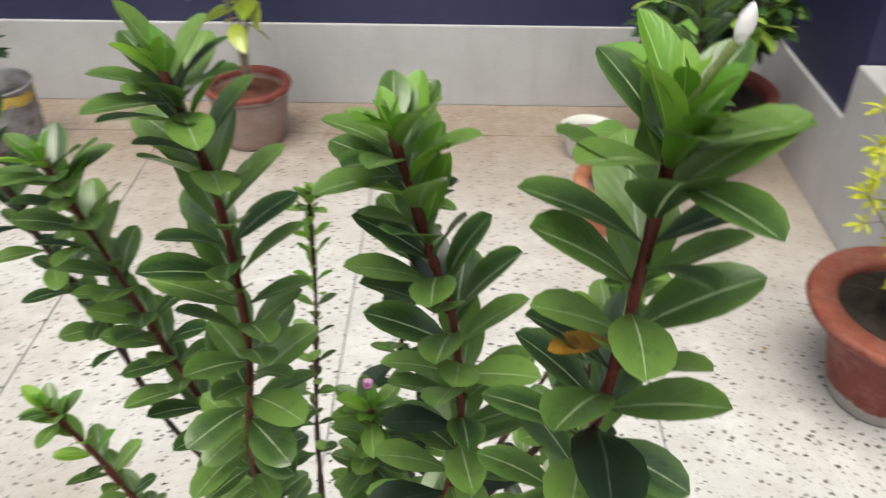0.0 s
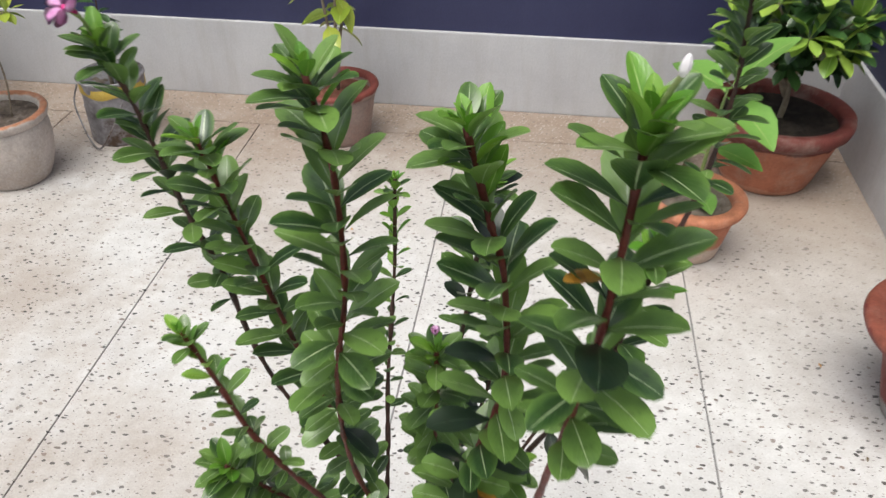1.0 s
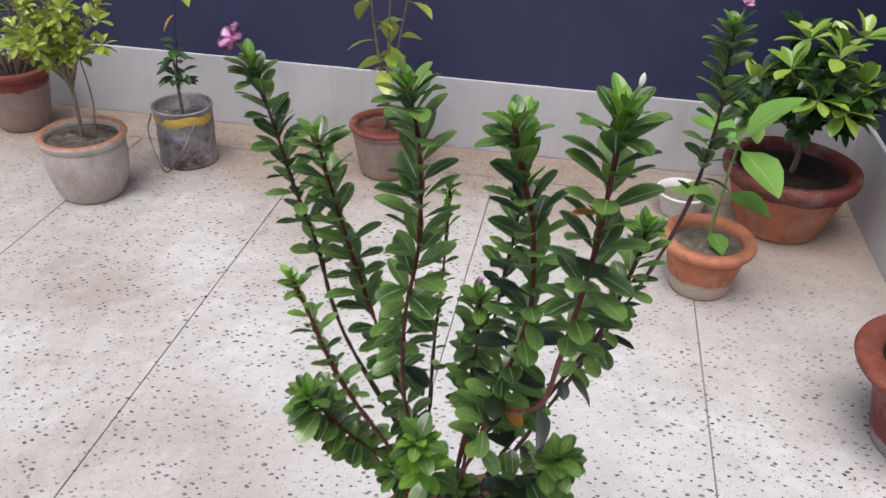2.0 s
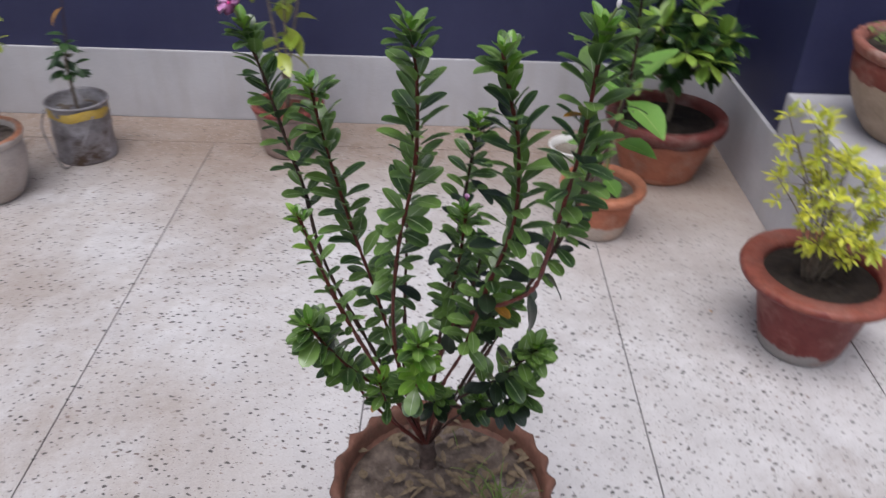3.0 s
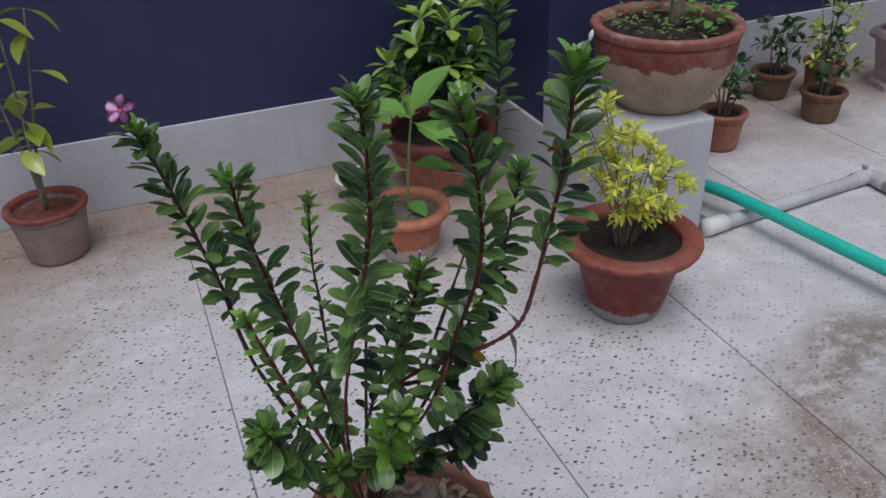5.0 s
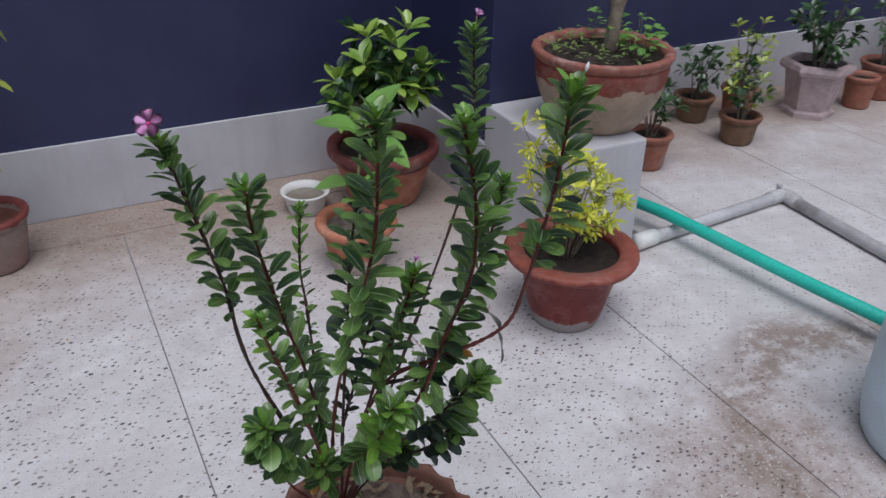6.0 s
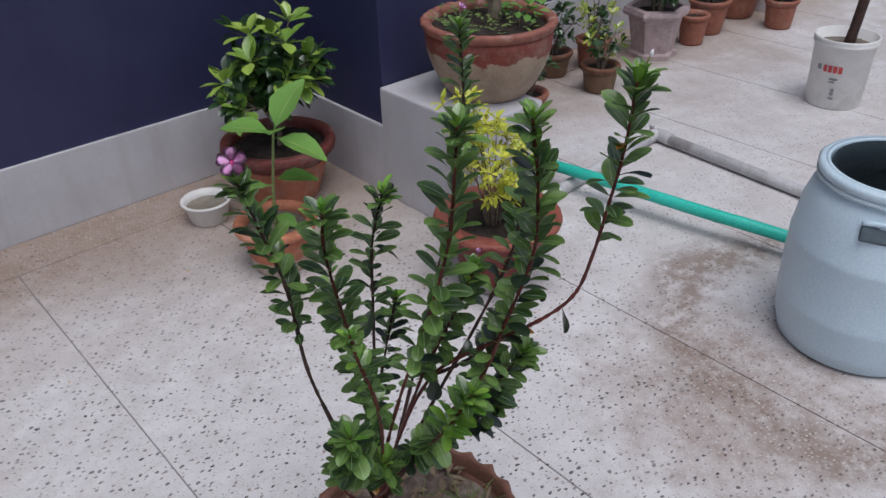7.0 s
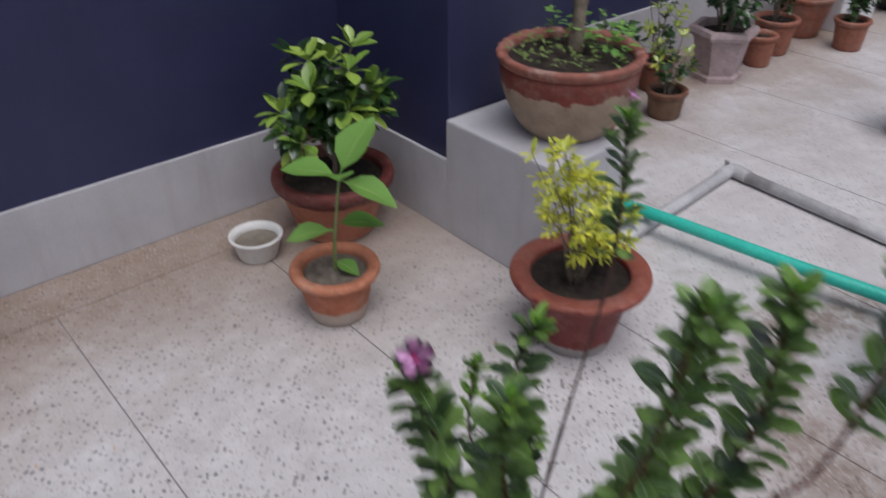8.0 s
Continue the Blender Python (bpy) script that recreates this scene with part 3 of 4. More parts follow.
leaf_o = leaf_data("leaf", M_leaf_old_shaded, SIZES[0], SIZES[1] * 1.1, tip=0.62, fold=0.2, curl=0.6, wave=0.03, power=0.5)


def leafy_stem(points, z_from, gap, size, rng, old=0.0, young=1.0, crown=True, thin=1.0, spread=1.0, low=0.8):
    """Leaves in crossed pairs up a stem, opening flatter and larger downwards, with a tuft of young leaves on top."""
    run = spline(points, 40)
    size *= 0.86
    gap *= 0.74
    out, since, turn = [], 0.0, rng.uniform(0, 6.28)
    total = sum((b - a).length for a, b in zip(run, run[1:]) if a.z >= z_from)
    done = 0.0
    side = Vector((1, 0, 0))
    for a, b in zip(run, run[1:]):
        d = b - a
        step = d.length
        t = d.normalized()
        side = (side - t * side.dot(t)).normalized()
        up = t.cross(side)
        if a.z < z_from:
            continue
        done += step
        since += step
        f = done / total
        if since >= gap * (1.18 - 0.5 * f):
            since = 0.0
            turn += math.pi / 2 + rng.uniform(-0.3, 0.3)
            el = radians((22 + 34 * f) * spread + rng.uniform(-14, 14))
            grown = low + (1 - low) * min(1, f * 2.2) if f < 0.45 else 1.0 - 0.25 * max(0, f - 0.8) / 0.2
            for k in (0, 1):
                if rng.random() < 0.05:
                    continue
                ang = turn + k * math.pi + rng.uniform(-0.25, 0.25)
                outw = side * math.cos(ang) + up * math.sin(ang)
                way = outw * math.cos(el) + t * math.sin(el) + Vector((0, 0, rng.uniform(-0.12, 0.12)))
                s = size * grown * rng.uniform(0.8, 1.15)
                # dark leaves grow commoner downwards, painting the shade low between the stems
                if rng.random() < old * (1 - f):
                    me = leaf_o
                elif f > 1 - 0.13 * young and rng.random() < 0.45 * max(1, young):
                    me = leaf_y
                else:
                    me = leaf_m if rng.random() < (0.75 if f > 0.45 else 0.35) else leaf_m2
                out.append((me, leaf_pose(b, way, s, rng.uniform(-0.35, 0.35))))
    if crown:
        top, t = run[-1], (run[-1] - run[-10]).normalized()
        for k in range(13):
            ang, e = k * 2.4 + turn, radians(24 + 4.6 * k)
            outw = side * math.cos(ang) + t.cross(side) * math.sin(ang)
            s = size * (0.90 - 0.03 * k if k < 7 else 0.58 - 0.07 * (k - 7))
            out.append((leaf_y if k > 6 else leaf_m, leaf_pose(top - t * 0.003 * (6 - k * 0.6), outw * math.cos(e) + t * math.sin(e), s, 0)))
    return out


plant = thing("periwinkle_plant", (0.012, 0.049, -0.008), "leafy pink periwinkle with many reddish stems in the scalloped pot", "plant")
B0 = (0.032, -0.006, 0.262)
rp = random.Random(11)
# each: path, where leaves begin, gap, leaf size, share of dark leaves, stem radius, bark, young leaves
STEMS = [
    ([B0, (-0.02, -0.03, 0.42), (-0.084, -0.072, 0.612), (-0.105, -0.084, 0.694), (-0.115, -0.092, 0.772), (-0.128, -0.104, 0.836), (-0.150, -0.104, 0.924), (-0.163, -0.108, 0.968)], 0.735, 0.0110, 0.80, 0.03, 0.0034, M_stem_dark, 0.6),
    ([B0, (-0.005, -0.07, 0.48), (-0.034, -0.103, 0.636), (-0.060, -0.113, 0.739), (-0.085, -0.125, 0.858), (-0.092, -0.140, 0.920)], 0.50, 0.0145, 0.95, 0.04, 0.0031, M_stem_red, 0.8),
    ([B0, (0.0, -0.08, 0.46), (-0.010, -0.140, 0.619), (0.0, -0.188, 0.761), (0.017, -0.208, 0.863), (0.019, -0.218, 0.951), (0.013, -0.230, 1.010)], 0.66, 0.0130, 0.97, 0.03, 0.0031, M_stem_red, 0.8),
    ([B0, (0.05, -0.10, 0.47), (0.075, -0.19, 0.62), (0.094, -0.222, 0.729), (0.115, -0.243, 0.827), (0.113, -0.247, 0.908), (0.104, -0.251, 0.950), (0.092, -0.254, 1.000)], 0.62, 0.0120, 0.93, 0.25, 0.0031, M_stem_red, 0.8),
    ([B0, (0.040, -0.06, 0.45), (0.062, -0.12, 0.60), (0.088, -0.205, 0.690), (0.115, -0.262, 0.745), (0.135, -0.290, 0.785), (0.143, -0.304, 0.840), (0.151, -0.312, 0.900), (0.157, -0.320, 0.960), (0.160, -0.327, 1.046)], 0.845, 0.0112, 0.93, 0.08, 0.0031, M_stem_red, 0.7),
    ([B0, (0.12, 0.01, 0.45), (0.19, 0.028, 0.60), (0.240, 0.036, 0.720), (0.264, 0.038, 0.806), (0.275, 0.045, 0.890), (0.274, 0.047, 0.942), (0.272, 0.048, 0.992)], 0.80, 0.0108, 0.82, 0.05, 0.0032, M_stem_dark, 0.5),
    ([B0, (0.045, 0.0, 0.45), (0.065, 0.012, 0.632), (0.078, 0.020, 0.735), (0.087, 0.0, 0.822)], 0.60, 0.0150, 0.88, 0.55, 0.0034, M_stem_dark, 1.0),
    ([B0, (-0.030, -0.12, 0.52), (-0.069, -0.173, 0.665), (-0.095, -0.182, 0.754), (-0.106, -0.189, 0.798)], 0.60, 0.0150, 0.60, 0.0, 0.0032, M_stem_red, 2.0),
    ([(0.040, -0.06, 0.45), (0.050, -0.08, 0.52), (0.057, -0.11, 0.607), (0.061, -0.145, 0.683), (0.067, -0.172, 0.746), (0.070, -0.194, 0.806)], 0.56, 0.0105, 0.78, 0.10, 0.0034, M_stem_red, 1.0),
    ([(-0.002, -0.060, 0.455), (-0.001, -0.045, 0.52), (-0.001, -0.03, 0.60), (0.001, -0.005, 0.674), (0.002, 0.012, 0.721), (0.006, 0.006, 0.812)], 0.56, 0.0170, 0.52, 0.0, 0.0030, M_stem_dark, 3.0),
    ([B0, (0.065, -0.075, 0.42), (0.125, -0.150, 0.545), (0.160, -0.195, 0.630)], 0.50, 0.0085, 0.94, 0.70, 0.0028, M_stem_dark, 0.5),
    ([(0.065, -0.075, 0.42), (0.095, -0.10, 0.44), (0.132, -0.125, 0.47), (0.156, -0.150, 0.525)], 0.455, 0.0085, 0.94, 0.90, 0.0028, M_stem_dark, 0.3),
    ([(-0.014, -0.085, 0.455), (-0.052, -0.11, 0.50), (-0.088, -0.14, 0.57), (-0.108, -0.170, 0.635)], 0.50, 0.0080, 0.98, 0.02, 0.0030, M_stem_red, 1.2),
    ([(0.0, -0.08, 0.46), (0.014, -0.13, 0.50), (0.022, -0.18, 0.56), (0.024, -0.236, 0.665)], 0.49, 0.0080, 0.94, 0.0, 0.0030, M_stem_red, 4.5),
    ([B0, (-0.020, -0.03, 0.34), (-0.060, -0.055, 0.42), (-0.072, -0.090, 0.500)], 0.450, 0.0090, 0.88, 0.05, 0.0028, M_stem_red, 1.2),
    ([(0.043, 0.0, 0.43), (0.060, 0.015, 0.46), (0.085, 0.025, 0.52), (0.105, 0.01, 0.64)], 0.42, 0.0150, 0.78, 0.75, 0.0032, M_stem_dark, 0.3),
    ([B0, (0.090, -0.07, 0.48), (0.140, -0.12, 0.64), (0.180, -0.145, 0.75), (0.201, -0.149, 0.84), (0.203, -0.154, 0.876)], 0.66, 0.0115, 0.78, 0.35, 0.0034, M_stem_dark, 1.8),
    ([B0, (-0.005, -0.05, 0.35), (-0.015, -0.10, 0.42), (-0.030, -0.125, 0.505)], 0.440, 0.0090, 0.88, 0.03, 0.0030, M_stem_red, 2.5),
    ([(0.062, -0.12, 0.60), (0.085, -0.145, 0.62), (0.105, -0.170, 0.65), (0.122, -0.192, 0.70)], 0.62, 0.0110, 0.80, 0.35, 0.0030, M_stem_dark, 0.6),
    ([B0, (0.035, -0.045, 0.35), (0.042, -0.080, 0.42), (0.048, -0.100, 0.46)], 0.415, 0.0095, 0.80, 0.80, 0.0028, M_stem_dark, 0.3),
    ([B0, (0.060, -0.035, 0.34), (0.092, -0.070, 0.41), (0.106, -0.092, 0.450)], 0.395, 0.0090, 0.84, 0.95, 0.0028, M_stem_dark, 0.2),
]
groups = []
for path, z_from, gap, size, old, rad, bark, young in STEMS:
    run = spline(path, 10)
    part("stem", tube(run, rad * 0.88, 0.0016, 8, 0.28, rp), bark, plant)
    groups.append(leafy_stem(path, z_from, gap, size, rp, old, young, True))
all_leaves = []
order = [2, 3, 4, 1, 0, 5, 8, 6, 7, 9, 16, 12, 13, 10, 14, 17, 18, 11, 15, 19, 20]
for i in order:
    all_leaves += groups[i]
leaf_yl = leaf_data("leaf", M_leaf_orange, *SIZES, tip=0.6, curl=0.5, power=0.5)
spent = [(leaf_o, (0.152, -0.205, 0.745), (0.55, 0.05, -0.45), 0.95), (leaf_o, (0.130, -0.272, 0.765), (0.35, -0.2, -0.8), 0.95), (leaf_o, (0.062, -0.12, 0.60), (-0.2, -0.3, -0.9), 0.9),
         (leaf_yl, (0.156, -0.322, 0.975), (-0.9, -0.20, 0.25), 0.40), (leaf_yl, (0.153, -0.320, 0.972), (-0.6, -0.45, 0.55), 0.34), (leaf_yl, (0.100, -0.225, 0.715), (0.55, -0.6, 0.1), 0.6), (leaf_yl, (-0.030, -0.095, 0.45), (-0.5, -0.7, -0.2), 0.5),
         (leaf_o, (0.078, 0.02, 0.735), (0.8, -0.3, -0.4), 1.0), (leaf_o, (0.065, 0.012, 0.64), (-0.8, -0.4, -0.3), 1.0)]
all_leaves = [(me, leaf_pose(at, way, s)) for me, at, way, s in spent] + all_leaves
grow(plant, all_leaves, 300)

part("trunk", tube(spline([(0.036, -0.004, 0.20), (0.035, -0.003, 0.24), (0.032, -0.006, 0.278)], 5), 0.0150, 0.0120, 10, 0.12, rp), M_trunk, plant)


def petal_bm(length, width):
    bm = bmesh.new()
    rows = []
    for i in range(6):
        t = i / 5
        w = width * (0.18 + 0.82 * math.sin(math.pi * min(1, t * 0.62)) ** 1.3) / 2 * (1 if i < 5 else 0.75)
        rows.append([bm.verts.new((u * w, t * length, 0.002 * math.sin(3 * t) + 0.12 * w * u * u)) for u in (-1, 0, 1)])
    for a, b in zip(rows, rows[1:]):
        for j in (0, 1):
            bm.faces.new((a[j], a[j + 1], b[j + 1], b[j]))
    bmesh.ops.solidify(bm, geom=bm.faces[:], thickness=0.0006)
    return bm


def flower(at, way, size, material, parent, label, petals=5, cup=0.15):
    f = part("flower", lathe([(0, 0.0), (0.0016, -0.012), (0.0018, -0.002), (0.0032, 0.0005), (0, 0.0016)], 10), M_pink_eye if material is M_pink else material, parent, label)
    z = Vector(way).normalized()
    f.matrix_basis = Matrix.Translation(at) @ z.to_track_quat("Z", "Y").to_matrix().to_4x4() @ Matrix.Scale(size, 4)
    me = mesh_of("petal", petal_bm(0.017, 0.016), material)
    for k in range(petals):
        p = new("petal", me)
        p.parent = f
        p.matrix_basis = Matrix.Rotation(2 * math.pi * k / petals, 4, "Z") @ Matrix.Rotation(cup, 4, "X") @ Matrix.Translation((0, 0.001, 0))
    return f


part("flower_stalk", tube(spline([(-0.163, -0.108, 0.968), (-0.166, -0.111, 0.983), (-0.170, -0.119, 0.993)], 4), 0.0014, 0.001, 6), M_stem_green, plant)
flower((-0.170, -0.121, 0.995), (-0.35, -0.70, 0.60), 0.78, M_pink, plant, "pink five-petalled flower with a dark eye")
part("flower_stalk", tube(spline([(-0.163, -0.108, 0.968), (-0.168, -0.107, 0.980), (-0.173, -0.106, 0.988)], 4), 0.0012, 0.001, 6), M_stem_green, plant)


def bud(at, way, size, label):
    ob = part("flower_bud", lathe([(0, 0.0), (0.0022, 0.002), (0.0040, 0.008), (0.0036, 0.013), (0.0016, 0.018), (0, 0.020)], 10, lambda a, i: (1 + 0.12 * math.cos(5 * a + i), 0)), M_white_petal, plant, label)
    ob.matrix_basis = Matrix.Translation(at) @ Vector(way).normalized().to_track_quat("Z", "Y").to_matrix().to_4x4() @ Matrix.Scale(size, 4)


part("flower_stalk", tube(spline([(0.160, -0.327, 1.046), (0.164, -0.331, 1.058), (0.166, -0.333, 1.064)], 4), 0.0012, 0.001, 6), M_stem_green, plant)
bud((0.166, -0.333, 1.063), (0.1, -0.2, 1), 0.46, "closed white flower bud")
part("flower_stalk", tube(spline([(0.272, 0.048, 0.992), (0.276, 0.051, 1.002), (0.279, 0.053, 1.010)], 4), 0.0012, 0.001, 6), M_stem_green, plant)
flower((0.279, 0.053, 1.012), (0.2, -0.5, 0.8), 0.50, M_pink, plant, "small half-open pale pink flower", cup=0.75)
bud((-0.173, -0.106, 0.987), (-0.4, -0.1, 0.9), 0.5, "small white flower bud")
flower((0.070, -0.197, 0.826), (0, -0.5, 0.9), 0.35, M_pink, plant, "small pink flower bud", 3, 1.1)

# ---- pots by the wall ----
pot("flowerpot", (0.510, 1.145, 0), "small orange terracotta pot with a broad worn rim", 0.122, 0.076, 0.156, M_pot_small, M_soil_dry, lip=0.030, flare=0.020, soil=0.022)
sap = thing("sapling", (0.510, 1.145, 0.0), "young sapling with five broad green leaves in the small pot", "plant")
spts = spline([(0.0, 0.0, 0.125), (0.002, -0.01, 0.24), (0.004, -0.035, 0.36), (0.008, -0.05, 0.44)], 6)
part("stem", tube(spts, 0.0055, 0.003, 8), M_stem_green, sap)
lb = leaf_data("leaf", M_leaf_big, 0.170, 0.122, tip=0.5, fold=0.22, curl=0.5, petiole=0.10, pointed=0.15, wave=0.02)
for at, way, s in (((0.008, -0.05, 0.44), (0.49, 0.03, 0.80), 0.95), ((0.008, -0.05, 0.435), (-0.55, 0.55, 0.28), 0.85), ((0.007, -0.045, 0.425), (0.55, -0.65, -0.15), 0.90), ((0.007, -0.05, 0.44), (-0.35, -0.55, 0.45), 0.62),
                   ((0.003, -0.02, 0.29), (0.75, -0.45, 0.10), 0.72), ((0.002, -0.015, 0.27), (-0.80, 0.40, 0.10), 0.74), ((0.0, 0.0, 0.17), (0.25, -0.6, -0.05), 0.46)):
    ob = new("leaf", lb)
    ob.parent = sap
    ob.matrix_basis = leaf_pose(at, way, s)

pot("flowerpot", (0.765, 1.530, 0), "wide brown-red clay pot in the corner with a dark banded rim", 0.192, 0.118, 0.208, M_pot_bush, M_soil, lip=0.045, flare=0.022, soil=0.03)
bowl = thing("plastic_bowl", (0.485, 1.547, 0), "small white plastic bowl of murky water on the floor", "bowl")
part("bowl_shell", lathe([(0, 0.0), (0.056, 0.0), (0.060, 0.006), (0.074, 0.066), (0.082, 0.070), (0.082, 0.075), (0.073, 0.075), (0.068, 0.055), (0.055, 0.008), (0, 0.006)], 40), M_white_plastic, bowl)
part("water", lathe([(0, 0.052), (0.0665, 0.052)], 32), M_water, bowl, "brown murky water")


def bush(name, at, label, z0, limbs, leaf_sets, seed, bark, r0=0.006, whorl=7, count=6, group="", fork=0.0, lit_share=0.6):
    """A shrub: limbs fan out of the soil, side twigs fork, and whorls of leaves stand along and on their ends."""
    rng = random.Random(seed)
    e = thing(name, at, label, "plant", group)
    leaves = []
    inner, outer, size = leaf_sets
    if fork:
        part("trunk", tube(spline([(0, 0, z0 - 0.03), (0.006, -0.004, (z0 + fork) / 2), (0, 0, fork + 0.01)], 5), r0 * 1.5, r0 * 1.1, 8, 0.1, rng), bark, e)
    for (tx, ty, tz) in limbs:
        tip = Vector((tx, ty, tz))
        root = Vector((0, 0, fork - rng.uniform(0, 0.04))) if fork else Vector((tx * 0.12, ty * 0.12, z0 - 0.02))
        midp = root.lerp(tip, 0.5) + Vector((tx * -0.12 + rng.uniform(-0.01, 0.01), ty * -0.12, 0.02))
        run = spline([root, midp, tip], 6)
        part("limb", tube(run, r0, r0 * 0.3, 6, 0.1, rng), bark, e)
        ends = [(run[-1], (run[-1] - run[-3]).normalized(), 1.0)]
        for k in range(count):
            q = run[rng.randint(4, len(run) - 2)]
            d = Vector((rng.uniform(-1, 1), rng.uniform(-1, 1), rng.uniform(0.0, 0.9))).normalized()
            ends.append((q + d * rng.uniform(0.015, 0.06), d, rng.uniform(0.6, 0.95)))
            part("twig", tube([q, q + (ends[-1][0] - q) * 0.5, ends[-1][0]], r0 * 0.35, r0 * 0.2, 5), bark, e)
        for q, d, s in ends:
            # limb tips are truly lighter; upward twigs share that colour as painted-in light
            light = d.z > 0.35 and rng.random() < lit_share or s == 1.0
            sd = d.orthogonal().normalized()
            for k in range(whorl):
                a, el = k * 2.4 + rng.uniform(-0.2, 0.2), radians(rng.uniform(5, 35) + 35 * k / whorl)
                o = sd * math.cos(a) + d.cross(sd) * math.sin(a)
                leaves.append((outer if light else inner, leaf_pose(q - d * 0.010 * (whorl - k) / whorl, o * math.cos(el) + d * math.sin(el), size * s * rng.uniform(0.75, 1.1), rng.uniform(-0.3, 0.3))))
    rng.shuffle(leaves)
    grow(e, leaves, 300)
    return e


def fan(n, r, z0, z1, rng, dx=0.0, dy=0.0):
    out = []
    for k in range(n):
        a = 2.4 * k + rng.uniform(-0.3, 0.3)
        rr = r * (0.25 + 0.75 * ((k + 0.5) / n) ** 0.5)
        out.append((dx + rr * math.cos(a), dy + rr * math.sin(a), z1 - (z1 - z0) * (rr / r) ** 2 + rng.uniform(-0.02, 0.02)))
    return out


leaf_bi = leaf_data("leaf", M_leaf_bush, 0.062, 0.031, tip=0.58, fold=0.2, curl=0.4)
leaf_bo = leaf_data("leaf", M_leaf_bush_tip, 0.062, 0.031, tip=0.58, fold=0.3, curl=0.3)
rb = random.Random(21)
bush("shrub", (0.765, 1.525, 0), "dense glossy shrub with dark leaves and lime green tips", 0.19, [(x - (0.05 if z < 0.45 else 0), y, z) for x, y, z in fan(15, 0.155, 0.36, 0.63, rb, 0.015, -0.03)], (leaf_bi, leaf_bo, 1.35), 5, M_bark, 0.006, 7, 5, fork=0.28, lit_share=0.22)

pot("flowerpot", (0.918, 0.645, 0), "maroon painted clay pot with a wide flared rim and dirty foot", 0.178, 0.092, 0.218, M_pot_yellow, M_soil, lip=0.028, flare=0.042, wall=0.012, soil=0.022, rim_label="broad flared orange-brown rim", scallop=0)
leaf_l = leaf_data("leaf", M_leaf_lime, 0.037, 0.013, tip=0.5, fold=0.2, curl=0.3, pointed=0.3)
bush("lime_shrub", (0.897, 0.642, -0.012), "small shrub with bright lime yellow leaves on bare twigs", 0.215,
     [(-0.13, 0.05, 0.58), (-0.10, -0.02, 0.60), (-0.06, 0.02, 0.59), (-0.12, 0.0, 0.54), (-0.15, -0.02, 0.47), (-0.04, 0.06, 0.55), (-0.02, -0.03, 0.53), (-0.05, -0.08, 0.45), (-0.02, -0.10, 0.38), (0.05, 0.0, 0.46),
      (0.09, -0.04, 0.42), (0.14, 0.02, 0.38), (0.12, 0.06, 0.41), (0.06, -0.10, 0.35), (-0.09, -0.08, 0.42), (0.02, 0.05, 0.50), (0.16, -0.03, 0.34)],
     (leaf_l, leaf_l, 1.0), 9, M_bark, 0.0028, 8, 6)

# ---- pots along the wall to the west ----
pot("flowerpot", (-0.455, 1.600, 0), "greyed clay pot with a maroon rim by the skirting", 0.119, 0.086, 0.172, M_pot_grey, M_soil_red, lip=0.022, flare=0.010, soil=0.03)
tall = thing("tall_seedling", (-0.455, 1.600, 0), "tall thin seedling with drooping yellow-green leaves", "plant")
leaf_t = leaf_data("leaf", M_leaf_tall, 0.105, 0.052, tip=0.5, fold=0.25, curl=0.8, pointed=0.1)
rt = random.Random(3)
for (dx, dy, top) in ((0.02, -0.02, 0.95), (-0.03, -0.03, 0.80), (0.06, 0.01, 0.72)):
    run = spline([(0, 0, 0.15), (dx * 0.25, dy * 0.3, 0.30), (dx * 0.9, dy, 0.5), (dx * 1.6, dy * 1.4, top)], 8)
    part("stem", tube(run, 0.006, 0.0022, 7), M_bark, tall)
    for k in range(9):
        q = run[min(len(run) - 1, 10 + k * 2)]
        a = k * 2.4 + dx * 40
        ob = new("leaf", leaf_t)
        ob.parent = tall
        ob.matrix_basis = leaf_pose(q, (math.cos(a), math.sin(a) * 0.8 - 0.15, rt.uniform(-0.5, 0.3)), rt.uniform(0.65, 1.1), rt.uniform(-0.4, 0.4))

tin = thing("paint_tin", (-1.110, 1.522, 0), "rusty paint tin reused as a planter with a faded yellow band", "tin can")
part("tin_body", lathe([(0, 0.0), (0.090, 0.0), (0.092, 0.006), (0.091, 0.012), (0.0905, 0.10), (0.093, 0.105), (0.0905, 0.110), (0.091, 0.186), (0.096, 0.190), (0.096, 0.195), (0.092, 0.196), (0.088, 0.190), (0.088, 0.155), (0, 0.15)], 48, lambda a, i: (1 + 0.012 * math.sin(3 * a + i), 0)), M_can, tin)
part("yellow_band", lathe([(0.0915, 0.150), (0.0925, 0.152), (0.0925, 0.178), (0.0915, 0.180)], 48, lambda a, i: (1 + 0.012 * math.sin(3 * a + 11), 0.004 * math.sin(5 * a))), M_can_band, tin, "faded yellow painted band")
part("tin_handle", tube(spline([(-0.095, -0.03, 0.165), (-0.105, -0.05, 0.10), (-0.03, -0.115, 0.006), (0.03, -0.108, 0.07), (0.075, -0.07, 0.165)], 8), 0.0028, 0.0028, 6), M_can, tin, "bent wire handle")
part("soil", soil_bm(0.0885, 0.153, 0.018, 3.3), M_soil_dry, tin)
seed_p = thing("seedling", (-1.110, 1.522, 0), "thin seedling with small dark leaves in the paint tin", "plant")
part("stem", tube(spline([(0, 0, 0.13), (-0.004, 0, 0.24), (0.0, -0.01, 0.34)], 6), 0.006, 0.004, 7), M_bark, seed_p)
